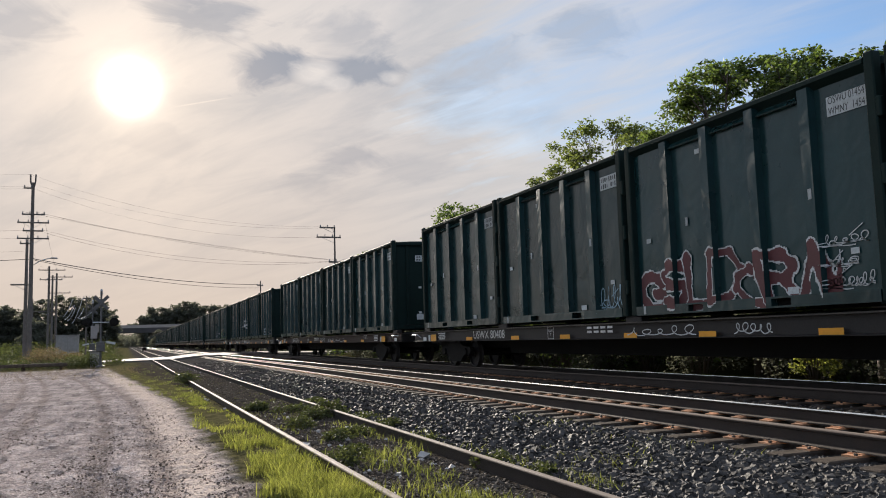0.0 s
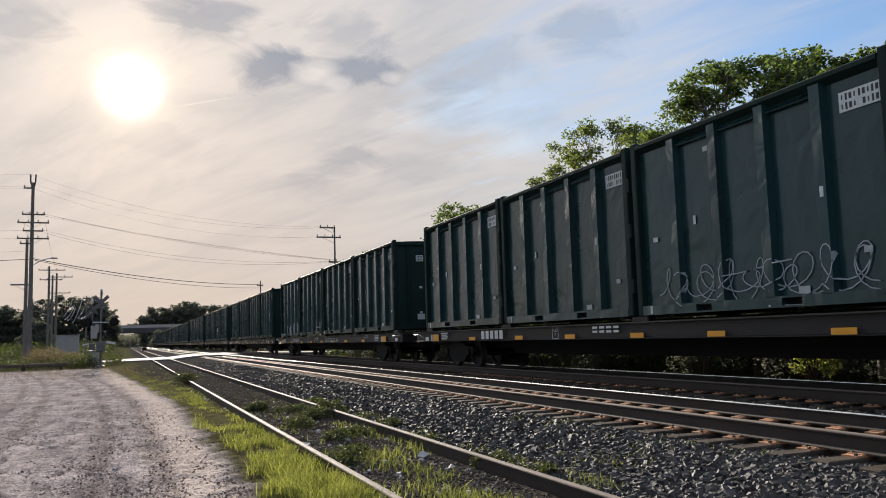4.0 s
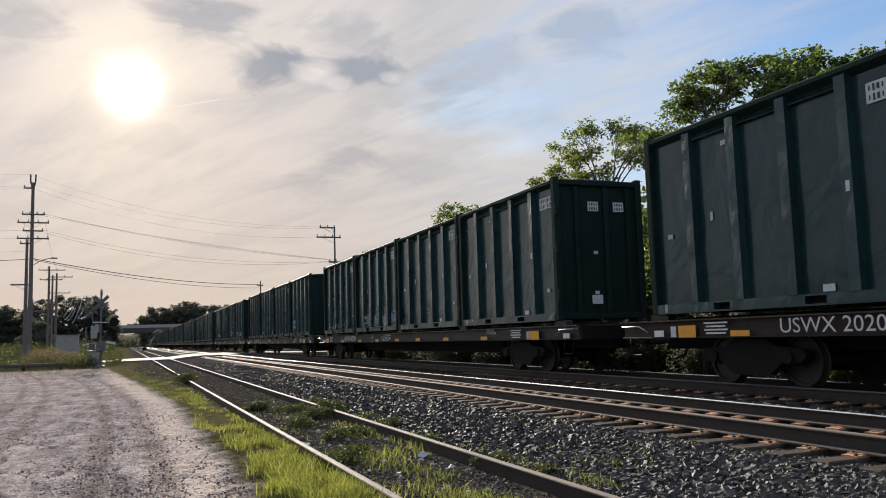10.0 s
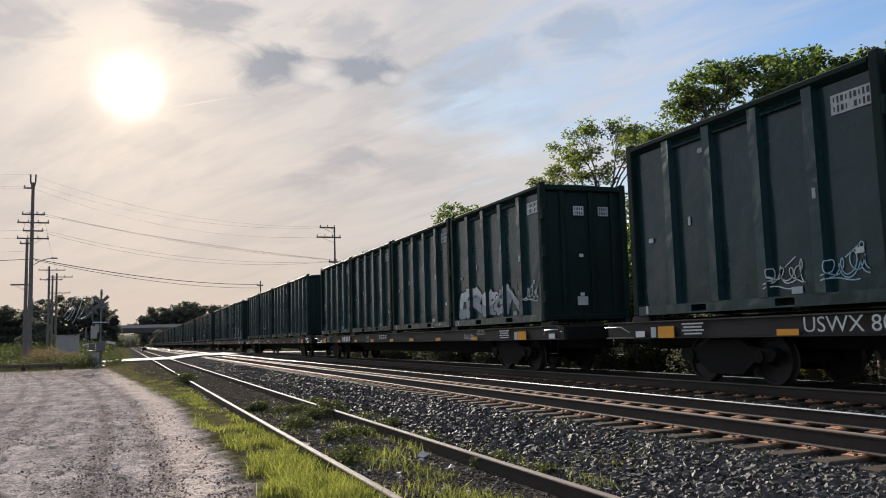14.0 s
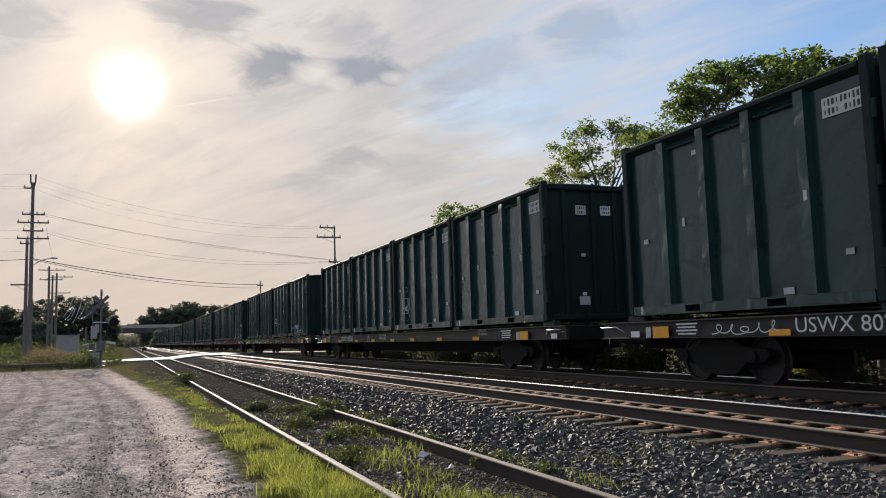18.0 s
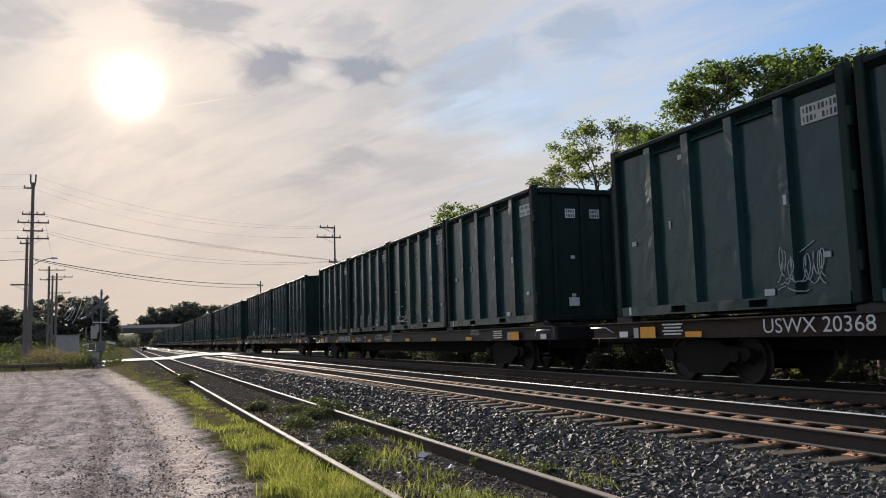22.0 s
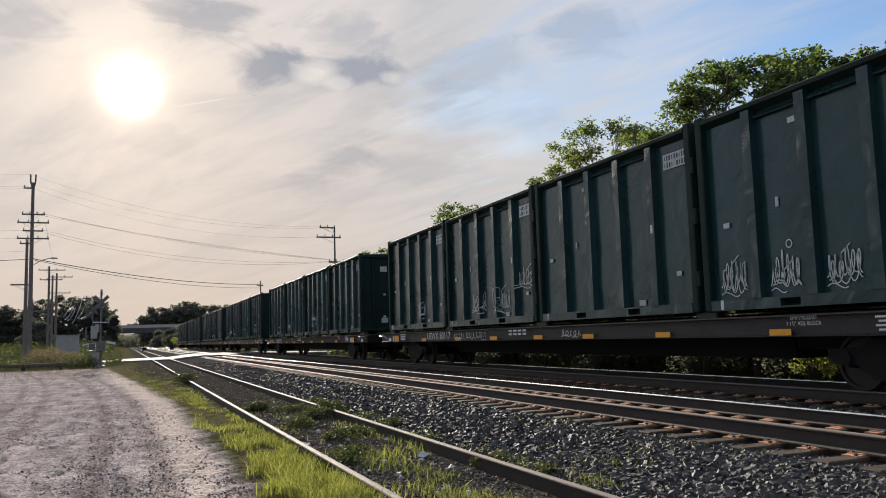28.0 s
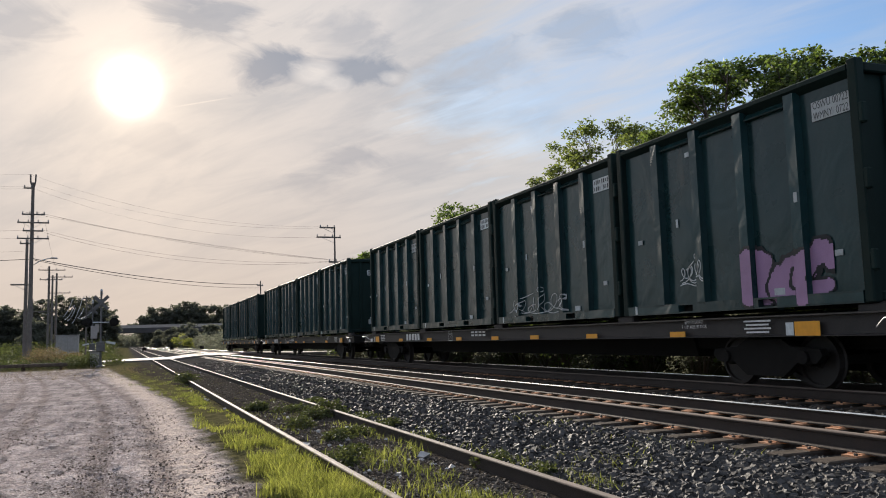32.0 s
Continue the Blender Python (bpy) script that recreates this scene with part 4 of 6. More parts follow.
def letter_cars():
    for k in CARS:
        c = FLATCARS[k]
        at = 6.98
        if NUMBERS.get(k, "").startswith("20"):
            # the older cars: a rust-brown sill, lettered further back
            at = {6: 8.10, 21: 8.10, 15: 7.25}.get(k, at)
            c["label"] = "rust-brown steel intermodal flatcar carrying four containers"
            for o in c.children:
                if o.name.startswith("side_sill"):
                    o.data = OLD_SILL
                elif o.name.startswith("reflector") and abs(o.location.y - 8.4) < 0.01:
                    o.location.y = 10.1
        if k in NUMBERS:
            part("lettering", stand(letters("USWX " + NUMBERS[k], 0.33, 2.15), SIDE), LETTER, c, (SILL_X, at, DECK_Z - 0.175), "white stencilled car lettering")
        else:
            part("lettering", stand(bars([(-0.62 + 0.31 * i, 0, 0.21, 0.23) for i in range(5)]), SIDE), LETTER, c, (SILL_X, at, DECK_Z - 0.175), "white stencilled car lettering")
        if k in WEIGHTS:
            part("lettering", stand(letters("LD LMT %s\nLT WT   %s" % WEIGHTS[k], 0.13, 1.0), SIDE), LETTER, c, (SILL_X, 1.18, DECK_Z - 0.13), "small white weight lettering")
        else:
            part("lettering", LINE_BARS, LETTER, c, (SILL_X, 1.18, DECK_Z - 0.13), "small white weight lettering")
        part("lettering", BLOCK_NOTE, LETTER, c, (SILL_X, -8.8, DECK_Z - 0.10), "small white loading note")
        f = part("plate_mark", PLATE_F, LETTER, c, (SILL_X, 3.28, DECK_Z - 0.17), "white outlined square mark")
        part("plate_letter", SMALL_F, LETTER, f, (0, 0, 0))
        for y in (-10.4, 10.7):
            part("small_print", SMALL_BARS, LETTER, c, (SILL_X, y, DECK_Z - 0.17), "small unreadable white print")


def letter_boxes():
    for (k, j), b in BOXES.items():
        y, z = -2.50, 2.95
        x = -(BOX_W / 2 - RIB_D) - 0.020
        pl = part("code_plate", PLATE_BIG, STICKER, b, (x, y, z), "faded white code plate")
        code = CODES.get((k, j))
        if code:
            part("lettering", stand(letters("OSWU %s\nWMNY  %s" % (code, code[1:]), 0.165, 0.66), SIDE), LETTER_DARK, pl, (-0.004, 0, 0), "dark stencilled code")
        else:
            part("lettering", BAR_BIG, LETTER_DARK, pl, (-0.004, 0, 0), "dark unreadable code")
        if j == 0:
            for dx in (0, 1):
                e = part("code_plate", PLATE_END, STICKER, b, (-0.14 + 0.73 * dx, -BOX_L / 2 + 0.060, 2.81), "faded white code plate")
                if code:
                    part("lettering", stand(letters(("OSWU\nWMNY", code + "\n" + code[1:])[dx], 0.13, 0.26), END), LETTER_DARK, e, (0, -0.004, 0), "dark stencilled code")
                else:
                    part("lettering", BAR_END, LETTER_DARK, e, (0, -0.004, 0), "dark unreadable code")


def skin(y):
    """x of the painted side at y, just clear of the sheet or rib."""
    d = wall_depth(y)
    return -d - (0.005 if d > BOX_W / 2 - 0.01 else 0.022)


def script(rng, y0, y1, z0, z1, marks):
    """A hand-written scrawl: looped letters of uneven height in one stroke."""
    out, step = [], (y1 - y0) / marks
    tall = [rng.uniform(0.45, 1.0) for _ in range(marks + 1)]
    base = [rng.uniform(0.0, 0.22) for _ in range(marks + 1)]
    loop = [rng.uniform(0.15, 0.62) for _ in range(marks + 1)]
    lean, n = rng.uniform(0.05, 0.35), 14
    for i in range(marks * n + 1):
        k, u = divmod(i, n)
        f = u / n
        high = tall[k] + (tall[min(k + 1, marks)] - tall[k]) * f
        low = base[k] + (base[min(k + 1, marks)] - base[k]) * f
        v = low + (high - low) * (0.5 - 0.5 * math.cos(2 * math.pi * f))
        w = k + f + loop[k] * math.sin(2 * math.pi * f) + lean * v
        out.append(Vector((y0 + step * min(float(marks), max(0.0, w)), z0 + (z1 - z0) * v)))
    return out


def ribbon(lines, width, depth):
    verts, faces = [], []
    for line in lines:
        o = len(verts)
        for i, q in enumerate(line):
            d = (line[min(i + 1, len(line) - 1)] - line[max(i - 1, 0)])
            d = d.normalized() if d.length else Vector((1, 0))
            s = Vector((-d.y, d.x)) * width * 0.5
            for w in (q - s, q + s):
                verts.append((depth(w.x), w.x, w.y))
        faces += [(o + 2 * i, o + 2 * i + 1, o + 2 * i + 3, o + 2 * i + 2) for i in range(len(line) - 1)]
    return raw_mesh("tag", verts, faces)


def tag(k, j, y0, y1, z0, z1, seed, mat=None, width=0.028, marks=4, label="thin white sprayed tag", wild=0.5):
    """A hand-sprayed tag on a container side, from y0 back to y1 (its own middle is 0)."""
    rng = random.Random(seed)
    count = max(3, marks)
    lines = [script(rng, y0, y1, z0 + 0.12 * (z1 - z0), z1, count)]
    lines.append(script(rng, y0 + 0.06 * (y1 - y0), y1, z0 + 0.05 * (z1 - z0), z0 + 0.85 * (z1 - z0), max(2, count - 2)))
    # an underline, a cross stroke and a ringed dot
    line_z, end = z0 + 0.04 * (z1 - z0), y0 + (y1 - y0) * rng.uniform(0.5, 0.95)
    lines.append([Vector((y0 + (end - y0) * i / 8, line_z + 0.06 * (z1 - z0) * math.sin(i * 0.7))) for i in range(9)])
    bar_y, bar_z = y0 + (y1 - y0) * rng.uniform(0.15, 0.6), z0 + (z1 - z0) * rng.uniform(0.5, 0.8)
    lines.append([Vector((bar_y + (y1 - y0) * 0.30 * i / 5, bar_z + 0.03 * i)) for i in range(6)])
    r, dot_y, dot_z = 0.09 * (z1 - z0), y0 + (y1 - y0) * rng.uniform(0.4, 0.9), z1 + 0.08 * (z1 - z0)
    if wild < 0.6 and rng.random() < 0.3:
        lines.append([Vector((dot_y + r * math.cos(i * 0.7), dot_z + r * math.sin(i * 0.7))) for i in range(10)])
    part("tag", ribbon(lines, width * 0.72, skin), mat or SPRAY_WHITE, BOXES[k, j], label=label)


def sill_tag(k, y0, y1, seed, mat=None, width=0.02, marks=5):
    rng = random.Random(seed)
    lines = [script(rng, y0, y1, DECK_Z - 0.29, DECK_Z - 0.05, marks)]
    part("tag", ribbon(lines, width, lambda y: SILL_X - 0.002), mat or SPRAY_WHITE, FLATCARS[k], label="thin sprayed tag on the sill")


# stroke lines of broad sprayed letters, in a unit square
GLYPHS = {
    "G": [[(1, 0.8), (0.7, 1), (0.3, 1), (0, 0.7), (0, 0.3), (0.3, 0), (0.8, 0), (1, 0.2), (1, 0.48), (0.6, 0.48)]],
    "U": [[(0, 1), (0.05, 0.25), (0.3, 0), (0.7, 0), (0.95, 0.25), (1, 1)]],
    "L": [[(0.2, 1), (0.1, 0), (1, 0.05)]],
    "D": [[(0.05, 0), (0.05, 1), (0.6, 0.95), (1, 0.55), (0.65, 0.05), (0.05, 0)]],
    "C": [[(1, 0.8), (0.6, 1), (0.15, 0.75), (0, 0.4), (0.3, 0), (1, 0.1)]],
    "A": [[(0, 0), (0.45, 1), (1, 0)], [(0.22, 0.32), (0.8, 0.32)]],
    "R": [[(0.05, 0), (0.05, 1), (0.7, 1), (0.95, 0.75), (0.7, 0.5), (0.1, 0.5)], [(0.45, 0.5), (1, 0)]],
    "T": [[(0, 1), (1, 0.95)], [(0.5, 1), (0.45, 0)]],
    "M": [[(0, 0), (0.15, 1), (0.5, 0.45), (0.85, 1), (1, 0)]],
    "E": [[(1, 1), (0.1, 0.95), (0.05, 0.05), (1, 0)], [(0.1, 0.5), (0.8, 0.5)]],
    "S": [[(1, 0.85), (0.5, 1), (0.05, 0.8), (0.3, 0.52), (0.85, 0.4), (0.95, 0.12), (0.5, 0), (0, 0.12)]],
    "N": [[(0.05, 0), (0.1, 1), (0.9, 0.05), (0.95, 1)]],
}


def piece(k, j, y0, y1, z0, z1, seed, word, fill, line, label, thick=0.13, edge=0.035, second=None, cell=0.025):
    """Fat sprayed letters with an outline: cells of paint laid on ribs and sheet."""
    rng = random.Random(seed)
    w = (y1 - y0) / len(word)
    lo_y, hi_y = min(y0, y1) - thick, max(y0, y1) + thick
    ys = np.arange(max(lo_y, -BOX_L / 2 + 0.02), min(hi_y, BOX_L / 2 - 0.02), cell)
    zs = np.arange(max(0.01, z0 - 0.03), z1 + 0.05, cell)
    Y, Z = np.meshgrid(ys + cell / 2, zs + cell / 2)
    best = np.full(Y.shape, 9.0)
    for i, ch in enumerate(word):
        a, b = y0 + (i - 0.02) * w, y0 + (i + 1.02) * w
        lo, hi = z0 + thick + rng.uniform(0, 0.08), z1 - thick - rng.uniform(0, 0.28) * (z1 - z0)
        lean, sag = rng.uniform(-0.30, 0.22), rng.uniform(-0.12, 0.12)
        own = np.full(Y.shape, 9.0)
        for path in GLYPHS[ch]:
            pts = [(a + (b - a) * u + lean * v, lo + (hi - lo) * v + sag * u) for u, v in path]
            for (p0, q0), (p1, q1) in zip(pts, pts[1:]):
                vy, vz = p1 - p0, q1 - q0
                t = np.clip(((Y - p0) * vy + (Z - q0) * vz) / (vy * vy + vz * vz + 1e-9), 0, 1)
                swell = 1.0 + 0.35 * np.sin(t * 2.6 + i)
                own = np.minimum(own, np.hypot(Y - p0 - t * vy, Z - q0 - t * vz) / swell)
        own += 0.012 * np.sin(Y * 23 + seed) * np.cos(Z * 19)
        best = np.where(own < thick + edge, own, best)
    verts, faces, mats = [], [], []
    for a in range(Y.shape[0]):
        for b in range(Y.shape[1]):
            d = best[a, b]
            if d > thick + edge:
                continue
            y, z = float(ys[b]), float(zs[a])
            x = skin(y + cell / 2)
            o = len(verts)
            verts += [(x, y, z), (x, y + cell, z), (x, y + cell, z + cell), (x, y, z + cell)]
            faces.append((o, o + 1, o + 2, o + 3))
            mats.append(1 if d > thick else 2 if second and z - z0 > (z1 - z0) * (0.55 + 0.2 * math.sin(y * 3 + seed)) else 0)
    me = raw_mesh("painted_letters", verts, faces)
    for m in (fill, line, second or fill):
        me.materials.append(m)
    me.polygons.foreach_set("material_index", mats)
    part("painted_letters", me, fill, BOXES[k, j], label=label)
    BOXES[k, j]["label"] = "dark green ribbed waste container with " + label


def paint_train():
    piece(-1, 1, 2.75, -2.1, 0.04, 1.12, 1, "GSLDCRN", SPRAY_RED, SPRAY_WHITE, "maroon sprayed letters outlined white", thick=0.085, edge=0.026, cell=0.02)
    tag(-1, 1, -1.85, -2.7, 0.85, 1.05, 2, marks=5, width=0.022), tag(-1, 1, -1.85, -2.5, 0.55, 0.72, 3, marks=3, width=0.022), tag(-1, 1, -1.85, -2.75, 0.22, 0.48, 4, marks=7, width=0.022)
    tag(-1, 2, -1.9, -2.8, 0.08, 0.75, 5, SPRAY_BLUE, 0.03, 4)
    for i, (k, y0, y1) in enumerate(((-1, 0.0, -2.2), (-1, -3.2, -4.1), (-1, -6.3, -8.5), (0, 0.2, -1.0), (0, -1.6, -5.2), (1, 5.4, 4.7), (1, 2.2, -1.8), (3, -0.9, -3.8), (4, 8.7, 8.0), (4, -3.5, -4.5), (6, -7.0, -7.6), (7, 2.0, 0.9), (8, 4.8, 3.3), (9, 2.9, 1.5), (9, -2.2, -4.0), (10, -7.5, -8.3), (12, 10.0, 8.4), (14, 4.9, 3.8), (14, 2.7, 1.8), (14, -1.8, -3.5), (16, 4.8, 4.0), (16, 0.5, -0.6), (17, 5.8, 4.9), (17, -0.4, -1.6), (18, 4.9, 3.6), (18, 0.6, -0.5), (18, -3.0, -4.2), (20, 5.6, 4.7), (20, 4.6, 3.4), (20, -1.3, -2.2), (22, 12.8, 11.8), (22, 5.7, 4.2), (24, 3.0, 1.0))):
        sill_tag(k, y0, y1, 300 + i)
    tag(1, 0, 0.6, 0.0, 0.15, 0.75, 6, marks=3), tag(1, 0, -0.9, -2.7, 0.05, 0.85, 7, SPRAY_GREY, marks=4)
    for i, y in enumerate((2.2, 0.9, -0.4, -1.9)):
        tag(1, 2, y + 0.35, y - 0.45, 0.85, 1.9, 10 + i, width=0.05, marks=2, label="broad faint white sprayed letter")
    tag(1, 3, 2.7, 2.2, 0.1, 0.9, 15, SPRAY_GREY)
    piece(2, 0, 2.6, -1.9, 0.03, 1.25, 20, "SNDGRC", SPRAY_LIME, SPRAY_WHITE, "lime and yellow sprayed letters", second=SPRAY_YELLOW, thick=0.10)
    tag(2, 0, -1.95, -2.75, 0.75, 1.25, 21, marks=4, width=0.02)
    tag(2, 1, 2.5, -2.6, 0.05, 1.1, 22, SPRAY_GREY, 0.03, 9, "faint grey sprayed outlines")
    piece(3, 3, 0.5, -2.4, 0.03, 0.85, 23, "DGNR", SPRAY_GREY, SPRAY_BLACK, "pale grey blocky sprayed letters", thick=0.11, edge=0.035)
    tag(3, 3, 2.6, 1.2, 0.03, 0.15, 24, marks=7, width=0.02), tag(3, 2, -1.7, -2.6, 0.35, 0.75, 25, marks=4)
    for i, y in enumerate((2.3, 1.2, -0.2, -1.5)):
        tag(4, 3, y + 0.35, y - 0.4, 0.25, 0.8, 30 + i, marks=4, width=0.025)
    tag(5, 1, 1.0, 0.4, 0.4, 1.6, 35, SPRAY_GREY, 0.03, 3), tag(5, 0, 2.4, 1.7, 0.2, 0.6, 36, marks=4)
    tag(6, 0, -1.9, -2.7, 0.35, 0.95, 37, SPRAY_YELLOW, 0.03, 6, "faded orange sprayed tag")
    tag(6, 1, 0.6, -0.9, 0.25, 0.5, 38, SPRAY_GREY, 0.025, 5)
    for i, (y, m) in enumerate(((1.35, None), (0.1, None), (-1.15, None), (-2.35, SPRAY_BLUE))):
        tag(7, 2, y + 0.35, y - 0.4, 0.2, 0.85, 40 + i, m, 0.026, 6)
    tag(7, 3, 2.6, -1.5, 0.25, 0.6, 45, SPRAY_GREY, 0.025, 9)
    tag(8, 1, 2.4, 1.9, 0.1, 0.5, 46, SPRAY_RED, 0.03), tag(8, 2, -1.9, -2.7, 0.1, 0.6, 47, marks=5), tag(8, 0, 2.5, 1.6, 0.3, 1.1, 48, marks=5)
    tag(8, 2, 2.6, 1.4, 0.1, 1.4, 49, SPRAY_GREY, 0.05, 2, "broad faint grey sprayed arc"), tag(8, 2, 0.4, -0.6, 0.45, 0.95, 50, marks=5, width=0.025)
    for i, y in enumerate((1.9, 0.65, -0.55)):
        tag(9, 0, y + 0.4, y - 0.3, 0.15, 0.85, 52 + i, SPRAY_GREY if i < 2 else None, 0.03, 4)
    tag(9, 1, 1.6, -1.8, 0.35, 1.3, 56, marks=7, width=0.03), tag(9, 3, -0.6, -1.4, 0.3, 0.8, 57), tag(9, 3, -1.8, -2.6, 0.35, 0.8, 58, SPRAY_BLUE)
    piece(10, 0, 2.7, -1.6, 0.2, 1.15, 60, "DRSGN", SPRAY_GREY, SPRAY_BLACK, "pale grey sprayed letters", thick=0.11, edge=0.035, second=SPRAY_WHITE)
    tag(10, 0, -1.85, -2.6, 0.55, 1.0, 61, marks=3, width=0.035)
    for i, y in enumerate((2.2, 0.6, -1.2)):
        tag(11, 2, y + 0.3, y - 0.4, 0.35, 1.5, 63 + i, SPRAY_GREY, 0.04, 3, "broad faint grey sprayed letter")
    piece(12, 0, 2.75, -2.6, 0.02, 1.22, 70, "RSTNMGDE", SPRAY_BLUE, SPRAY_BLACK, "pale blue sprayed letters", thick=0.075, edge=0.026, cell=0.02, second=SPRAY_WHITE)
    tag(12, 0, 2.95, 2.7, 0.1, 0.9, 71, SPRAY_YELLOW, 0.08, 2), tag(12, 0, -2.55, -2.95, 0.1, 1.1, 72, SPRAY_YELLOW, 0.10, 2)
    tag(13, 1, 2.4, 1.4, 0.35, 1.4, 73, marks=5), tag(14, 2, 2.5, 1.9, 0.15, 0.75, 74, marks=6), tag(14, 2, 1.3, 0.7, 0.15, 0.75, 75, marks=6), tag(14, 3, -1.9, -2.6, 0.1, 0.75, 76)
    tag(14, 1, 2.4, 0.3, 0.75, 1.5, 77, width=0.05, marks=3, label="broad faint white sprayed letters")
    tag(14, 0, 0.9, -0.9, 0.1, 0.9, 78, marks=5, width=0.05), tag(14, 0, 2.4, 1.4, 0.3, 0.8, 79, SPRAY_GREY)
    piece(15, 0, 2.8, -2.8, 0.02, 1.15, 80, "GNRLSC", SPRAY_GREY, SPRAY_WHITE, "grey and maroon sprayed letters", thick=0.10, edge=0.026, cell=0.02, second=SPRAY_RED)
    tag(15, 0, -1.7, -2.7, 1.1, 1.4, 81, marks=6, width=0.022)
    tag(15, 2, 0.4, -0.5, 0.35, 0.8, 82), tag(15, 3, -1.4, -2.4, 0.25, 1.1, 83, SPRAY_GREY, 0.024, 6, "faint grey sprayed tag")
    for i, y in enumerate((2.35, 1.2, 0.0, -1.2, -2.4)):
        tag(16, 2, y + 0.3, y - 0.3, 0.2, 0.9, 85 + i, None, 0.024, 2, wild=0.8)
    tag(16, 1, 2.6, 1.0, 0.3, 0.9, 91, marks=3, wild=0.8), tag(16, 2, 1.2, -1.8, 0.06, 0.17, 92, SPRAY_GREY, 0.02, 12)
    piece(17, 2, 2.6, -2.4, 0.08, 1.35, 93, "SCRGN", SPRAY_FADED, SPRAY_GREY, "faded grey sprayed letters", thick=0.17, edge=0.035, cell=0.02)
    tag(17, 1, 2.5, 1.6, 0.25, 0.9, 94, SPRAY_BLUE, 0.03, 5), tag(17, 3, -0.6, -1.3, 0.2, 0.6, 95)
    tag(18, 3, 1.6, -0.8, 0.05, 0.9, 96, SPRAY_GREY, 0.03, 6), tag(18, 3, -1.6, -2.6, 0.1, 0.7, 97)
    for i, y in enumerate((2.45, 1.25, 0.1, -1.2)):
        tag(20, 0, y + 0.3, y - 0.35, 0.25, 0.95, 100 + i, marks=6, width=0.026)
    tag(20, 3, -0.3, -0.9, 0.35, 1.0, 105, marks=6), tag(20, 2, 1.3, 0.2, 0.35, 1.0, 106), tag(20, 2, -0.3, -1.4, 0.3, 1.1, 107, marks=7), tag(20, 2, -1.9, -2.8, 0.9, 1.5, 108)
    tag(21, 2, 2.3, 1.6, 0.3, 0.9, 110), tag(21, 3, 1.6, 0.9, 0.2, 0.6, 111), tag(21, 3, -0.3, -1.0, 0.2, 0.6, 112), tag(21, 1, 1.5, 0.2, 0.4, 1.2, 113, marks=6)
    tag(22, 3, 2.7, 0.0, 0.05, 0.85, 114, None, 0.028, 5, wild=0.8), tag(22, 3, -0.7, -2.0, 0.4, 0.95, 115, None, 0.03, 6), tag(22, 2, 2.5, 1.2, 0.45, 1.1, 116, marks=5)
    tag(22, 0, 1.0, 0.2, 0.4, 1.0, 117, SPRAY_BLUE, 0.03), tag(22, 1, 1.2, 0.1, 0.3, 0.8, 118, SPRAY_GREY)
    piece(23, 0, -0.55, -2.2, 0.02, 1.0, 120, "SGC", SPRAY_PINK, SPRAY_BLACK, "mauve bubble letters outlined dark", thick=0.15, edge=0.05)
    tag(23, 0, 1.3, 0.5, 0.5, 1.0, 121), tag(23, 1, 2.5, -0.8, 0.1, 0.75, 122, marks=6, width=0.024)


letter_cars()
letter_boxes()
paint_train()

# ---- loose stone, grass and weeds ----
def crushed(count, place, size, seed):
    """Many angular stones as one mesh: jittered cubes, turned at random."""
    rs = np.random.RandomState(seed)
    pts = place(rs, count)
    n = len(pts)
    cube = np.array([(x, y, z) for x in (-1, 1) for y in (-1, 1) for z in (-1, 1)], float)
    v = cube[None] * rs.uniform(0.45, 1.0, (n, 8, 3))
    q = rs.normal(size=(n, 4))
    q /= np.linalg.norm(q, axis=1)[:, None]
    w, x, y, z = q.T
    rot = np.stack([1 - 2 * (y * y + z * z), 2 * (x * y - z * w), 2 * (x * z + y * w), 2 * (x * y + z * w), 1 - 2 * (x * x + z * z), 2 * (y * z - x * w), 2 * (x * z - y * w), 2 * (y * z + x * w), 1 - 2 * (x * x + y * y)], 1).reshape(n, 3, 3)
    s = rs.uniform(size[0], size[1], n) * rs.uniform(0.7, 1.2, n)
    v = np.einsum("nij,nkj->nki", rot, v) * s[:, None, None] * np.array((1.0, 1.0, 0.75))
    v += pts[:, None, :]
    f = np.array([(0, 1, 3, 2), (4, 6, 7, 5), (0, 4, 5, 1), (2, 3, 7, 6), (0, 2, 6, 4), (1, 5, 7, 3)])
    faces = (f[None] + 8 * np.arange(n)[:, None, None]).reshape(-1, 4)
    return raw_mesh("stones", v.reshape(-1, 3).tolist(), faces.tolist())


RAILS_X = [c + s * GAUGE for c in (SIDING_X, MAIN_X, TRAIN_X) for s in (-1, 1)]


def on_bed(x0, x1, y0, y1, lift, clear=0.09, fall=2.0):
    """Places on the ground in a strip, denser where it is near."""
    def place(rs, count):
        u = rs.uniform(0, 1, count)
        y = 1.0 / (1 / y0 ** fall + u * (1 / y1 ** fall - 1 / y0 ** fall)) ** (1 / fall)
        x = rs.uniform(x0, x1, count)
        ok = np.ones(count, bool)
        for r in RAILS_X:
            ok &= np.abs(x - r) > clear
        x, y = x[ok], y[ok]
        z = np.array([bed(a, b) for a, b in zip(x, y)]) + rs.uniform(-0.4, 1.0, len(x)) * lift
        return np.stack([x, y, z], 1)
    return place


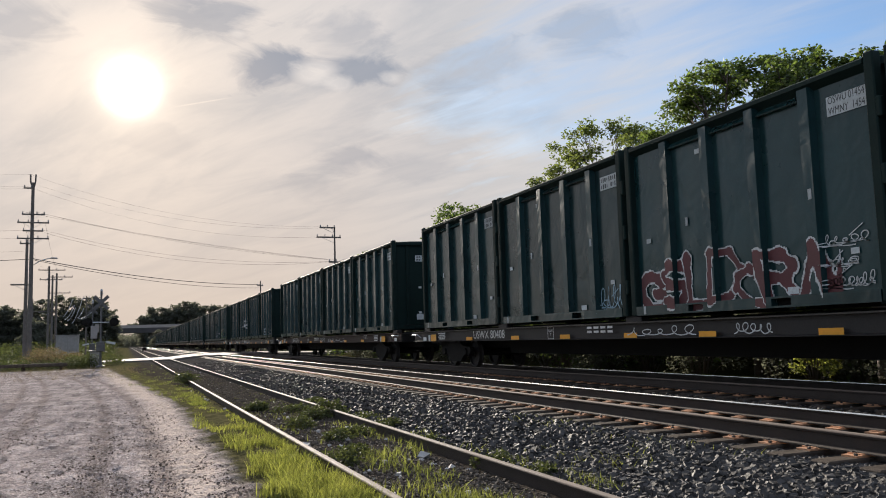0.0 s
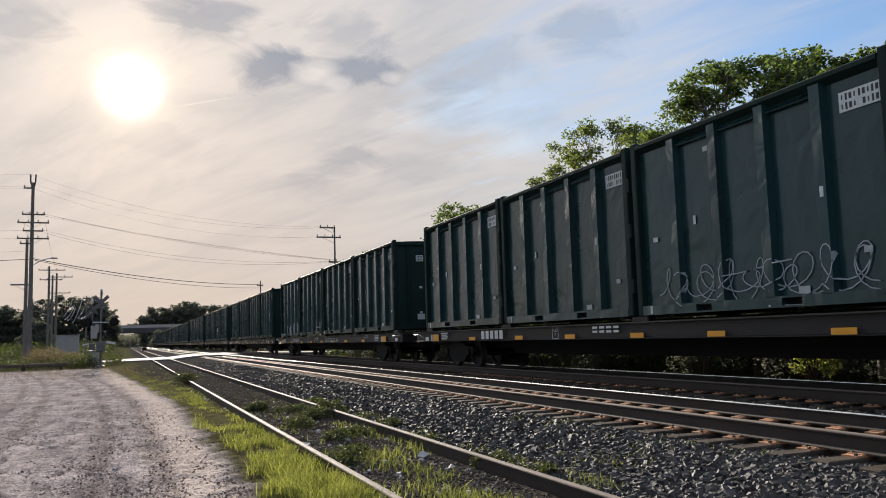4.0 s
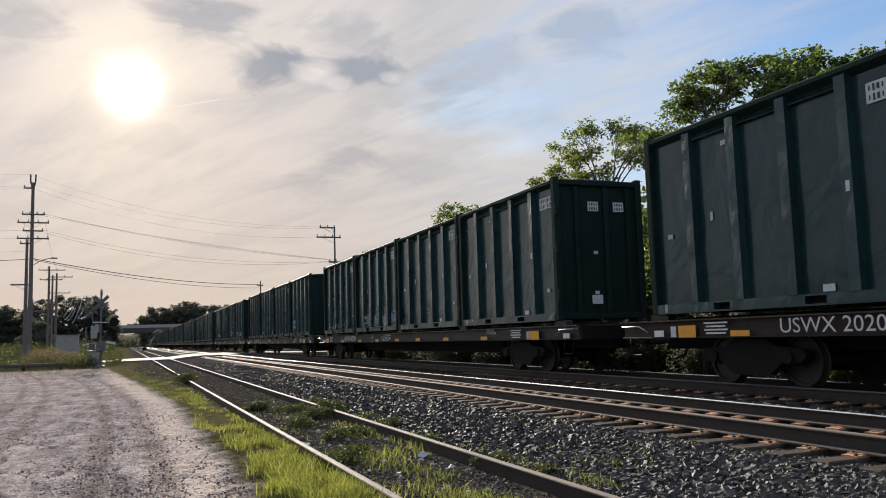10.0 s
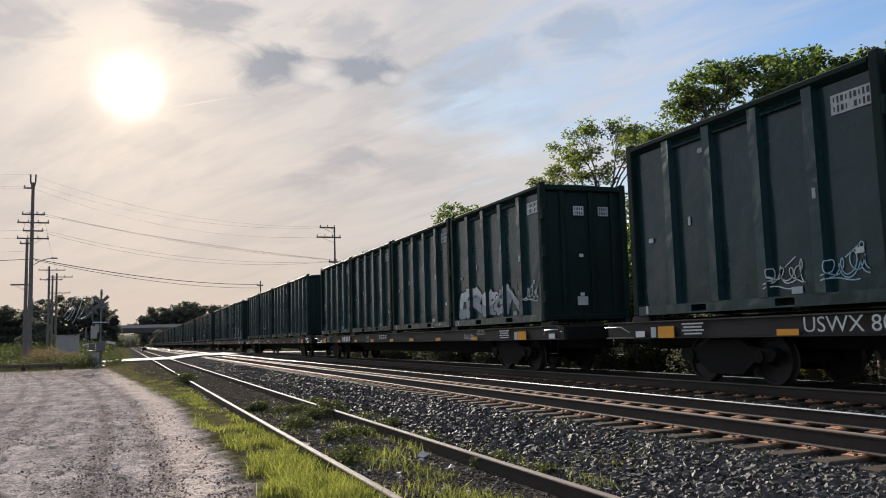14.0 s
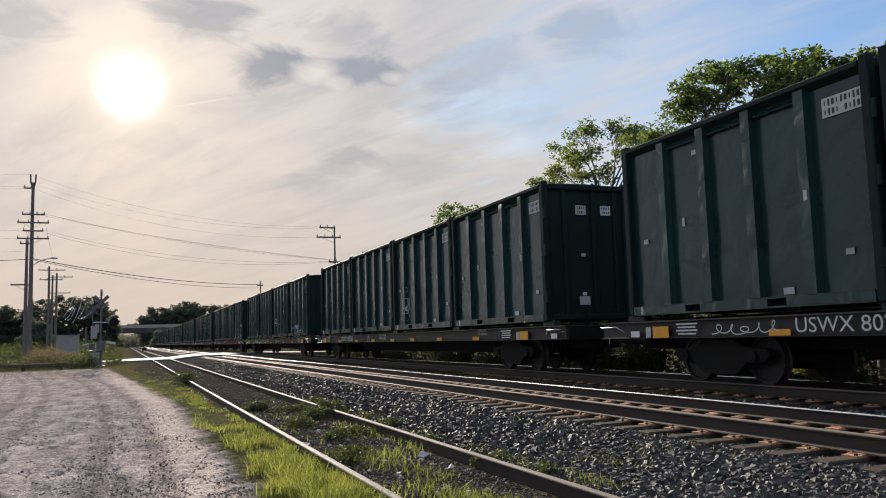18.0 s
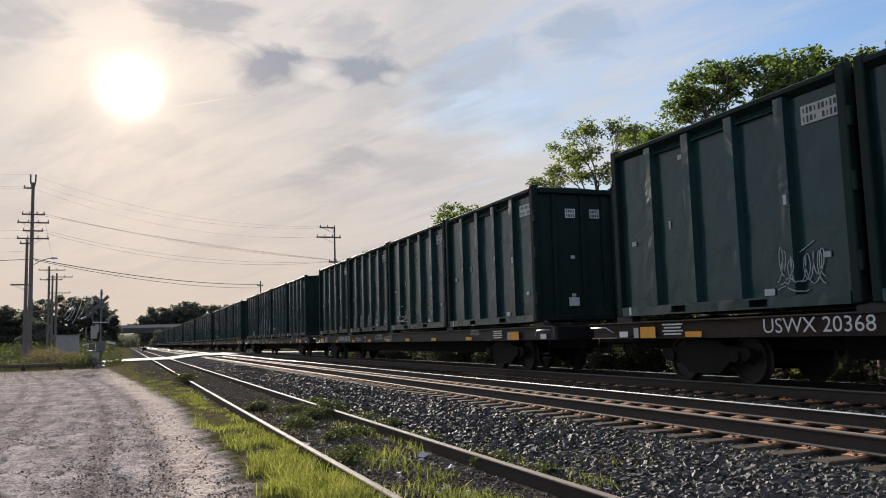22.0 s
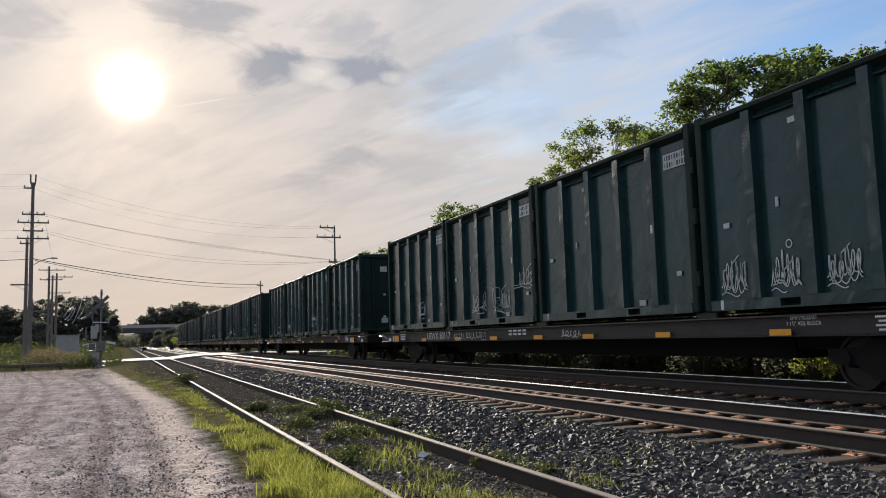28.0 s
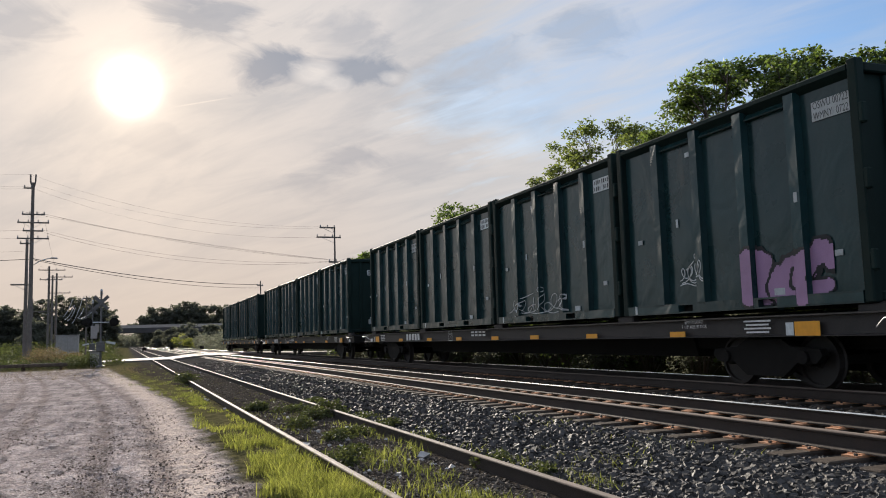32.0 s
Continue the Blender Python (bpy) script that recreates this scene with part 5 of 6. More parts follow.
thing("ballast", crushed(9000, on_bed(5.70, 6.45, 3.6, 60.0, 0.012, 0.20, fall=1.0), (0.014, 0.030), 21), STONE, label="dark crushed stone ballast round the tie ends", category="ballast", kind="stuff")
thing("ballast", crushed(38000, on_bed(3.85, 5.70, 3.6, 60.0, 0.055, 0.20, fall=1.0), (0.016, 0.042), 1), STONE, label="dark crushed stone ballast on the track shoulder", category="ballast", kind="stuff")
thing("ballast", crushed(20000, on_bed(6.4, 13.6, 4.5, 70.0, 0.03, 0.20, 1.0), (0.018, 0.036), 2), STONE, label="dark crushed stone ballast between main tracks", category="ballast", kind="stuff")
thing("gravel", crushed(15000, on_bed(1.9, 4.2, 6.0, 75.0, 0.012, fall=0.6), (0.006, 0.022), 3), SIDING_STONE, label="loose dark stones between the siding rails", category="gravel", kind="stuff")
thing("pebbles", crushed(15000, on_bed(-7.0, 1.3, 5.0, 45.0, 0.004, fall=1.5), (0.004, 0.015), 4), PEBBLE, label="small pebbles scattered over the dirt lane", category="pebbles", kind="stuff")
thing("pale_stones", crushed(200, on_bed(1.8, 4.4, 7.0, 60.0, 0.03, 0.07, fall=0.7), (0.012, 0.04), 16), PALE_STONE, label="pale stones and chips beside the siding rails", category="stones", kind="stuff")
for x, y, size in ((2.22, 10.99, 0.055), (3.26, 9.31, 0.06), (2.91, 11.51, 0.035)):
    rock = crushed(1, lambda rs, n: np.array([(0.0, 0.0, 0.0)]), (size, size * 1.1), int(x * 100))
    thing("rock", rock, PALE_STONE, (x, y, bed(x, y) + size * 0.5), "pale broken rock lying beside the siding rail", "rock", "rocks by the siding")
thing("grit", crushed(60000, on_bed(-6.5, 1.2, 5.0, 30.0, 0.006, fall=1.3), (0.0025, 0.007), 15), DIRT_GRIT, label="coarse grit and crumbs of earth over the dirt lane", category="grit", kind="stuff")
thing("clods", crushed(1800, on_bed(-6.0, 1.3, 6.0, 40.0, 0.005, fall=1.2), (0.004, 0.014), 5), TIE_WOOD, label="dark earth clods scattered over the dirt lane", category="clods", kind="stuff")


def blades(pts, height, width, seed, lean=0.5):
    """Grass: each blade is a bent, pointed strip."""
    rs = np.random.RandomState(seed)
    n = len(pts)
    a = rs.uniform(0, 2 * math.pi, n)
    h = height * rs.uniform(0.45, 1.25, n) * np.clip(1.3 - 0.075 * (pts[:, 1] - 6.0), 0.35, 1.0)
    d = np.stack([np.cos(a), np.sin(a), np.zeros(n)], 1)
    b = rs.uniform(0, 2 * math.pi, n)
    lean_d = np.stack([np.cos(b), np.sin(b), np.zeros(n)], 1) * (h * lean * rs.uniform(0.1, 1.2, n))[:, None]
    w = (width * rs.uniform(0.6, 1.3, n))[:, None] * d
    up = np.array((0, 0, 1.0))
    v = np.stack([pts - w, pts + w, pts - 0.8 * w + lean_d * 0.25 + up * (h * 0.5)[:, None], pts + 0.8 * w + lean_d * 0.25 + up * (h * 0.5)[:, None], pts + lean_d + up * (h * 0.95)[:, None]], 1)
    o = 5 * np.arange(n)
    faces = np.stack([o, o + 1, o + 3, o + 2], 1).tolist() + np.stack([o + 2, o + 3, o + 4], 1).tolist()
    return raw_mesh("blades", v.reshape(-1, 3).tolist(), faces)


def verge(rs, count, y0, y1, fall, inner=None, outer=2.0, patch=0.0, scale=1.6):
    u = rs.uniform(0, 1, count)
    y = 1.0 / (1 / y0 ** fall + u * (1 / y1 ** fall - 1 / y0 ** fall)) ** (1 / fall)
    lo = np.array([lane_edge(k) for k in y]) if inner is None else np.full(count, inner)
    x = lo + (outer - lo) * rs.uniform(0, 1, count) ** 0.8
    ok = np.array([noise.noise((a * scale, b * scale * 0.6, 7.0)) > patch + 0.013 * min(14.0, max(0.0, b - 8.5)) * (inner is None) + rs.uniform(-0.25, 0.25) for a, b in zip(x, y)])
    for r in RAILS_X:
        ok &= np.abs(x - r) > 0.06
    x, y = x[ok], y[ok]
    return np.stack([x, y, np.array([bed(a, b) for a, b in zip(x, y)]) - 0.01], 1)


RS = np.random.RandomState(11)
thing("grass", blades(verge(RS, 30000, 5.5, 30.0, 1.6, None, 2.0, 0.02, 2.2), 0.17, 0.0042, 1, 0.7), GRASS, label="bright backlit grass along the dirt lane", category="grass", kind="stuff")
thing("grass", blades(verge(RS, 12000, 20.0, 70.0, 0.8, None, 1.95, 0.08), 0.2, 0.008, 2, 0.7), GRASS_DULL, label="bright backlit grass beside the siding", category="grass", kind="stuff")
thing("weeds", blades(verge(RS, 12000, 6.0, 40.0, 1.4, 2.12, 4.1, 0.22, 1.3), 0.13, 0.006, 3, 0.8), GRASS_DULL, label="scattered weeds growing between the siding rails", category="weeds", kind="stuff")
thing("weeds", blades(verge(RS, 2600, 6.5, 30.0, 1.2, 3.7, 5.8, 0.3, 1.2), 0.12, 0.005, 4, 0.9), GRASS, label="sparse weeds in the ballast shoulder", category="weeds", kind="stuff")


def leaf_cloud(centres, radii, per, size, seed, flat=0.7, droop=0.3):
    """Leaves in clumps round centres: pointed quads folded at the middle."""
    rs = np.random.RandomState(seed)
    verts, faces = [], []
    c = np.repeat(np.asarray(centres, float), per, 0)
    r = np.repeat(np.asarray(radii, float), per)
    n = len(c)
    d = rs.normal(size=(n, 3))
    d /= np.linalg.norm(d, axis=1)[:, None]
    p = c + d * (r * rs.uniform(0.15, 1.0, n) ** 0.6)[:, None] * np.array((1, 1, flat))
    a = rs.normal(size=(n, 3)) * np.array((1, 1, 0.45))
    a[:, 2] -= droop
    a /= np.linalg.norm(a, axis=1)[:, None]
    b = np.cross(a, rs.normal(size=(n, 3)))
    b /= np.linalg.norm(b, axis=1)[:, None]
    s = (size * rs.uniform(0.6, 1.35, n))[:, None]
    v = np.stack([p, p + a * s * 0.5 + b * s * 0.26, p + a * s, p + a * s * 0.5 - b * s * 0.26], 1).reshape(-1, 3)
    o = 4 * np.arange(n)
    return raw_mesh("crown", v.tolist(), np.stack([o, o + 1, o + 2, o + 3], 1).tolist())


def make_tree(name, base, blobs, radius, label, seed, clumps=9, per=40, size=0.16, trunk=0.16, leaf=None, group="", flat=0.7):
    """A tree: tapered trunk, a limb to each mass of the crown, twigs to its clumps, and leaves round the twig ends."""
    rng = random.Random(seed)
    t = thing(name, at=base, label=label, category="tree", group=group)
    b = Vector(base)
    blobs = [Vector(q) - b for q in blobs]
    top = max(q.z for q in blobs)
    mid = sum((q for q in blobs), Vector()) / len(blobs)
    fork = Vector((mid.x * 0.5, mid.y * 0.5, top * 0.45))
    part("trunk", tube([(0, 0, -0.2), (fork.x * 0.2, fork.y * 0.15, fork.z * 0.3), (fork.x * 0.5, fork.y * 0.6, fork.z * 0.7), tuple(fork), tuple(fork.lerp(mid, 0.6) + Vector((0, 0, 0.2)))], [trunk * 1.3, trunk, trunk * 0.85, trunk * 0.7, trunk * 0.3], "trunk", 8), BARK, t)
    verts, faces, ends = [], [], []
    def bar(p0, p1, p2, r0, r1):
        vs, fs = tube_data([p0, p1, p2], [r0, (r0 + r1) / 2, r1], 5)
        o = len(verts)
        verts.extend(vs)
        faces.extend(tuple(o + i for i in f) for f in fs)
    for q in blobs:
        start = fork.lerp(mid, rng.uniform(0.0, 0.5)) if q.z > fork.z else Vector((0, 0, max(0.3, q.z * 0.6)))
        bend = start.lerp(q, 0.55) + Vector((rng.uniform(-0.3, 0.3), rng.uniform(-0.3, 0.3), 0.25))
        bar(start, bend, q, trunk * 0.42, trunk * 0.14)
        for k in range(clumps):
            d = Vector((rng.gauss(0, 1), rng.gauss(0, 1), rng.gauss(0.15, 0.8)))
            d.normalize()
            e = q + Vector((d.x, d.y, d.z * flat)) * radius * rng.uniform(0.45, 1.05)
            s = bend.lerp(q, rng.uniform(0.3, 1.0))
            bar(s, s.lerp(e, 0.5) + Vector((0, 0, 0.1 * radius)), e, trunk * 0.12, trunk * 0.04)
            ends.append(e)
    part("branchwork", raw_mesh("branchwork", verts, faces, True), BARK, t)
    part("crown", leaf_cloud([tuple(e) for e in ends], [radius * rng.uniform(0.30, 0.52) for _ in ends], per, size, seed, 0.6), leaf or LEAF, t)
    return t


def at_plane(x, pairs):
    rng = random.Random(3)
    return [(x + rng.uniform(-0.7, 0.7), y, z) for y, z in pairs]


# the trees behind the train
make_tree("tree", (16.5, 26.0, 0.0), at_plane(16.5, [(29.9, 7.6), (28.7, 8.7), (26.9, 9.0), (25.1, 8.7), (23.6, 8.2), (22.6, 7.6), (26.2, 8.0), (24.3, 7.6), (28.3, 7.8), (25.6, 7.2)]), 0.80, "slender pale green tree with an open airy crown", 21, 13, 62, 0.125, 0.10, LEAF_PALE, flat=0.5, group="trees behind the train")
make_tree("tree", (15.6, 17.4, 0.0), at_plane(15.5, [(y - 0.4, z - 0.10) for y, z in [(19.6, 7.8), (19.1, 8.4), (18.0, 8.5), (16.9, 8.3), (15.8, 7.9), (15.1, 7.4), (18.5, 8.0), (16.9, 7.6), (15.8, 7.2), (20.4, 7.2), (19.1, 7.0), (17.7, 6.6), (16.4, 6.3), (19.6, 6.0), (18.3, 5.2), (17.0, 5.2), (19.3, 4.4), (18.0, 3.8), (17.0, 4.2), (16.2, 5.2), (20.2, 5.6), (20.4, 3.6), (19.2, 2.8), (17.6, 2.6), (16.4, 3.2), (21.0, 4.6), (21.2, 2.6)]]), 0.85, "leafy green tree with a broad layered crown", 22, 13, 95, 0.125,  0.14, group="trees behind the train")
make_tree("tree", (14.9, 12.9, 0.0), at_plane(14.7, [(13.3, 6.9), (12.6, 6.7), (12.0, 6.5), (13.3, 6.1), (12.4, 6.0), (14.0, 5.9), (13.1, 5.3), (12.3, 5.0), (14.0, 4.6), (12.9, 4.1), (13.6, 3.2), (12.6, 2.9)]), 0.75, "dense green tree close behind the train", 23, 14, 100, 0.12, group="trees behind the train")
make_tree("tree", (13.9, 10.6, 0.0), at_plane(13.9, [(10.75, 6.55), (10.2, 6.5), (10.4, 5.8), (10.0, 5.2)]), 0.4, "green tree at the edge of the view", 27, 8, 40, 0.15, group="trees behind the train")
make_tree("tree", (24.0, 58.0, 0.0), at_plane(24.0, [(62.5, 11.0), (59.3, 11.1), (56.0, 10.6), (53.9, 9.8), (58.5, 9.5), (61.0, 9.2)]), 1.3, "green tree standing well behind the train", 24, 10, 42, 0.26, group="trees behind the train")
make_tree("tree", (26.0, 86.0, 0.0), at_plane(26.0, [(90.6, 10.6), (85.6, 10.6), (94.3, 10.6), (88.0, 9.4)]), 1.1, "green tree far behind the train", 25, 10, 36, 0.34, group="trees behind the train")
make_tree("tree", (26.0, 78.0, 0.0), at_plane(26.0, [(78.2, 10.0), (76.4, 9.5), (80.0, 9.2)]), 0.8, "small green tree far behind the train", 26, 9, 36, 0.30, group="trees behind the train")


def make_bush(at, radius, height, label, seed, mat, per=60, size=0.10, category="bush"):
    rng = random.Random(seed)
    b = thing("bush", at=at, label=label, category=category, group="bushes")
    ends = []
    verts, faces = [], []
    for k in range(14):
        a, r = rng.uniform(0, 6.28), radius * rng.uniform(0.2, 1.0)
        e = (r * math.cos(a), r * math.sin(a), height * rng.uniform(0.35, 1.0) * (1.1 - 0.5 * r / radius))
        vs, fs = tube_data([(0.1 * e[0], 0.1 * e[1], -0.05), (0.5 * e[0], 0.5 * e[1], 0.6 * e[2]), e], [0.02, 0.012, 0.005], 4)
        o = len(verts)
        verts.extend(vs)
        faces.extend(tuple(o + i for i in f) for f in fs)
        ends.append(e)
    part("branchwork", raw_mesh("branchwork", verts, faces, True), BARK, b)
    part("crown", leaf_cloud(ends, [0.42 * radius] * len(ends), per, size, seed, 0.8), mat, b)
    return b


make_bush((3.55, 15.3, 0.0), 0.42, 0.30, "low dark green weed bush in the siding", 31, WEED, 70, 0.06)
make_bush((2.55, 17.5, 0.0), 0.25, 0.20, "low green weed bush in the siding", 32, WEED, 50, 0.05)
make_bush((2.0, 30.5, 0.0), 0.5, 0.4, "low dark green bush beside the siding rail", 33, WEED, 50, 0.08)
RW = random.Random(18)
for i in range(16):
    y = 7.6 + 0.75 * i + RW.uniform(-0.3, 0.3)
    make_bush((RW.choice((2.35, 2.75, 3.1, 3.9)) + RW.uniform(-0.15, 0.15), y, 0.0), RW.uniform(0.16, 0.34), RW.uniform(0.10, 0.24), "low leafy weed clump beside the siding rails", 200 + i, WEED, 60, 0.045)
RB = random.Random(8)
for i in range(26):
    y = 9.0 + i * 2.0 + RB.uniform(-0.8, 0.8)
    make_bush((14.6 + RB.uniform(-0.3, 1.3) + 0.02 * y, y, 0.0), RB.uniform(0.9, 1.5), RB.uniform(1.0, 2.6), "leafy green bush on the bank behind the tracks", 40 + i, LEAF_HAZED, 170, 0.085)
make_bush((17.0, 279.0, 0.0), 3.2, 4.4, "bright green bush beside the far line", 92, GRASS, 160, 0.35)
make_bush((15.6, 240.0, 0.0), 2.0, 3.0, "bright green bush beside the far line", 93, GRASS, 120, 0.30)
make_bush((13.6, 13.6, 0.1), 0.45, 1.55, "bright yellow-green bush beside the track", 91, GRASS, 80, 0.08)


def hedge(name, x0, x1, y0, y1, h, count, size, seed, label, mat):
    rs = np.random.RandomState(seed)
    c = np.stack([rs.uniform(x0, x1, count), rs.uniform(y0, y1, count), rs.uniform(0.1, 1.0, count) ** 0.8 * h], 1)
    c[:, 2] *= np.array([0.65 + 0.5 * noise.noise((a * 0.2, b * 0.2, seed)) for a, b, _ in c])
    c[:, 2] += np.array([bed(a, b) for a, b, _ in c])
    thing(name, leaf_cloud(c.tolist(), [size * 5] * count, 14, size, seed, 0.7), mat, label=label, category="undergrowth", kind="stuff")


hedge("undergrowth", 15.8, 20.0, 6.0, 70.0, 7.6, 13000, 0.20, 5, "dense dark undergrowth on the bank behind the train", LEAF)
hedge("undergrowth", 19.5, 25.0, 2.0, 75.0, 7.0, 5000, 0.36, 13, "dark thicket closing the bank behind the trees", LEAF_HAZED)
hedge("undergrowth", 18.0, 30.0, 70.0, 330.0, 4.5, 3000, 0.5, 6, "far undergrowth along the line behind the train", LEAF_HAZED)
hedge("undergrowth", -70.0, 90.0, 620.0, 680.0, 11.0, 2600, 1.3, 14, "distant woods beyond the bridge", LEAF_HAZED)
hedge("weeds", -9.5, -3.0, 61.0, 76.0, 0.9, 900, 0.12, 7, "tall green weeds before the crossing", WEED)
hedge("weeds", -6.6, -3.4, 64.0, 70.0, 1.5, 420, 0.12, 8, "dry reddish weeds before the crossing", DRY_WEED)
hedge("weeds", -3.6, -2.0, 60.0, 66.0, 1.1, 260, 0.12, 12, "dark green weeds round the crossing signal", WEED)
hedge("weeds", -24.0, -9.0, 62.0, 80.0, 1.0, 1000, 0.14, 9, "rough grass and weeds at the lane's far side", WEED)
hedge("weeds", -8.0, 0.6, 40.0, 58.5, 0.16, 420, 0.045, 17, "low dry weeds and litter at the lane's end", DRY_WEED)
hedge("weeds", -1.6, -0.4, 66.0, 72.0, 1.2, 90, 0.12, 10, "weeds by the crossing", WEED)
hedge("undergrowth", -60.0, -2.5, 120.0, 190.0, 2.4, 3400, 0.30, 11, "dark undergrowth beyond the crossing", WEED)


BOX_SPOTS = ((3.1, 170, 0.15), (8.1, 170, 0.15), (13.8, 170, 0.15))


def make_dwarf_signal(at):
    """A low trackside box on two short legs."""
    s = thing("trackside_box", at=at, label="low dark steel trackside box between the tracks", category="trackside box", group="trackside boxes")
    part("body", bevel_box((0.75, 0.5, 0.55), 0.06, "body"), BLACK_IRON, s, (0, 0, 0.50))
    part("lid", bevel_box((0.83, 0.58, 0.06), 0.02, "lid"), BLACK_IRON, s, (0, 0, 0.80))
    for x in (-0.25, 0.25):
        part("leg", bevel_box((0.08, 0.08, 0.36), 0.01, "leg"), BLACK_IRON, s, (x, 0, 0.10))


for at in BOX_SPOTS:
    make_dwarf_signal(at)


# a small bird in the sky
BIRD_LINE = ((1.6, -1.62, 13.07), (1.8, 0.93, 13.58), (2.0, 3.61, 13.98), (2.8, 14.7, 15.69), (3.0, 17.9, 15.92), (3.2, 20.79, 16.32), (3.4, 24.52, 16.63))


def make_bird():
    b = thing("bird", at=(0, 40, 12), label="small dark bird flying across the sky", category="bird")
    part("body", lathe([(0.004, -0.10), (0.030, -0.05), (0.042, 0.01), (0.034, 0.06), (0.012, 0.085)], 10, "x", "body"), CABLE, b)
    part("head", lathe([(0.006, -0.03), (0.026, 0.0), (0.020, 0.025), (0.003, 0.055)], 8, "x", "head"), CABLE, b, (0.10, 0, 0.012))
    part("tail", extrude_profile([(-0.18, -0.003), (-0.08, -0.004), (-0.08, 0.004), (-0.18, 0.003)], -0.03, 0.03, "tail"), CABLE, b)
    wings = []
    for s in (-1, 1):
        outline = [(0.05, 0.0), (0.06, 0.07), (0.01, 0.17), (-0.05, 0.20), (-0.06, 0.08), (-0.05, 0.0)]
        vs = [(x, s * y, z) for z in (-0.004, 0.004) for x, y in [(0.8 * a, 0.8 * b) for a, b in outline]]
        n = len(outline)
        fs = [tuple(range(n)), tuple(range(2 * n - 1, n - 1, -1))] + [(i, (i + 1) % n, n + (i + 1) % n, n + i) for i in range(n)]
        wings.append(part("wing", raw_mesh("wing", vs, fs), CABLE, b, (0.02, s * 0.025, 0.015)))
    return [b] + wings


BIRD = make_bird()


# far trees
def far_tree(x, y, h, w, seed, label, group):
    rng = random.Random(seed)
    blobs = []
    for k in range(14):
        a = rng.uniform(0, 6.28)
        r = w * rng.uniform(0.1, 0.75)
        blobs.append((x + r * math.cos(a), y + r * math.sin(a), h * (0.16 + 0.70 * rng.random() * (1.1 - 0.5 * r / w))))
    blobs.append((x, y, h * 0.88))
    return make_tree("tree", (x, y, 0.0), blobs, w * 0.56, label, seed, 9, 56, w * 0.15, 0.02 * h, LEAF_HAZED, group)


for i, (x, y, h, w) in enumerate(((-24.5, 200, 10.2, 4.5), (-29, 196, 10.4, 5), (-16.5, 195, 12.2, 3.2), (-13, 192, 13.0, 3.2), (-9.6, 190, 12.6, 3.4), (-6.6, 196, 12.4, 3.4), (-3.6, 205, 10.6, 2.4), (-20.0, 203, 10.2, 4.0), (-27, 210, 9.6, 4.5), (-22, 205, 9.0, 4.2), (-34, 215, 9.5, 5), (-18.3, 190, 10.8, 2.6), (-14.8, 185, 11.6, 2.0), (-11.2, 195, 12.6, 3.0), (-8.0, 200, 10.4, 3.0), (-5.2, 205, 10.9, 3.0), (-2.9, 200, 9.0, 2.0), (-30, 170, 7, 4), (-15, 160, 6, 3))):
    far_tree(x, y, h, w, 100 + i, "dark green tree beyond the road crossing", "trees beyond the crossing")
for i, (x, y, h, w) in enumerate(((8.5, 480, 17.0, 5.0), (13.5, 480, 20.5, 5.5), (20, 485, 21.5, 6), (26, 490, 22.5, 6), (33, 485, 23.5, 7), (40, 490, 23.5, 6), (47, 480, 22, 6), (54, 470, 21, 6), (61, 450, 20, 7), (68, 430, 20, 7))):
    far_tree(x, y, h * 1.06, w * 1.3, 130 + i, "hazy green tree behind the bridge", "trees behind the bridge")
for i, (x, y, h, w) in enumerate(((9.5, 360, 7.0, 4.0), (14.0, 350, 8, 4.0), (19.0, 340, 9, 5.0), (8.0, 320, 4.5, 2.6), (12.0, 290, 5.0, 3.0), (16, 270, 6, 3), (20.0, 250, 7, 4), (24, 240, 8, 4))):
    far_tree(x + 3, y, h, w, 150 + i, "low green tree beside the far line", "trees beside the far line")


# ---- the level crossing ----
def make_crossing():
    xs = [-60, -20, -6, -2, 0.5, 1.9, 3.7, 5.8, 8.6, 9.4, 12.4, 15, 25, 70]
    def top(x):
        return float(np.interp(x, [-20, 0.5, 2, 3.7, 6.2, 8.2, 9.8, 12.2, 20], [0.03, 0.14, SIDING_Z - 0.012, SIDING_Z - 0.012, MAIN_Z - 0.012, MAIN_Z - 0.012, TRAIN_Z - 0.012, TRAIN_Z - 0.012, 0.2]))
    verts, faces = [], []
    for x in xs:
        skew = 0.10 * x
        verts += [(x, 76 + skew, top(x) - 0.25), (x, 76 + skew, top(x)), (x, 88 + skew, top(x)), (x, 88 + skew, top(x) - 0.25)]
    for i in range(len(xs) - 1):
        o = 4 * i
        faces += [(o + k, o + 4 + k, o + 5 + k, o + 1 + k) for k in range(3)]
    road = thing("road", raw_mesh("road", verts, faces), ASPHALT, label="sun-bleached asphalt road crossing the tracks", category="road", kind="structure")
    panel = bevel_box((0.60, 2.4, 0.06), 0.02, "crossing_panel")
    for c, z in ((SIDING_X, SIDING_Z), (MAIN_X, MAIN_Z), (TRAIN_X, TRAIN_Z)):
        for k in range(4):
            for s in (-0.33, 0.33):
                part("crossing_panel", panel, CONCRETE, road, (c + s, 78.0 + 0.10 * c + 2.42 * k, z - 0.036))


make_crossing()


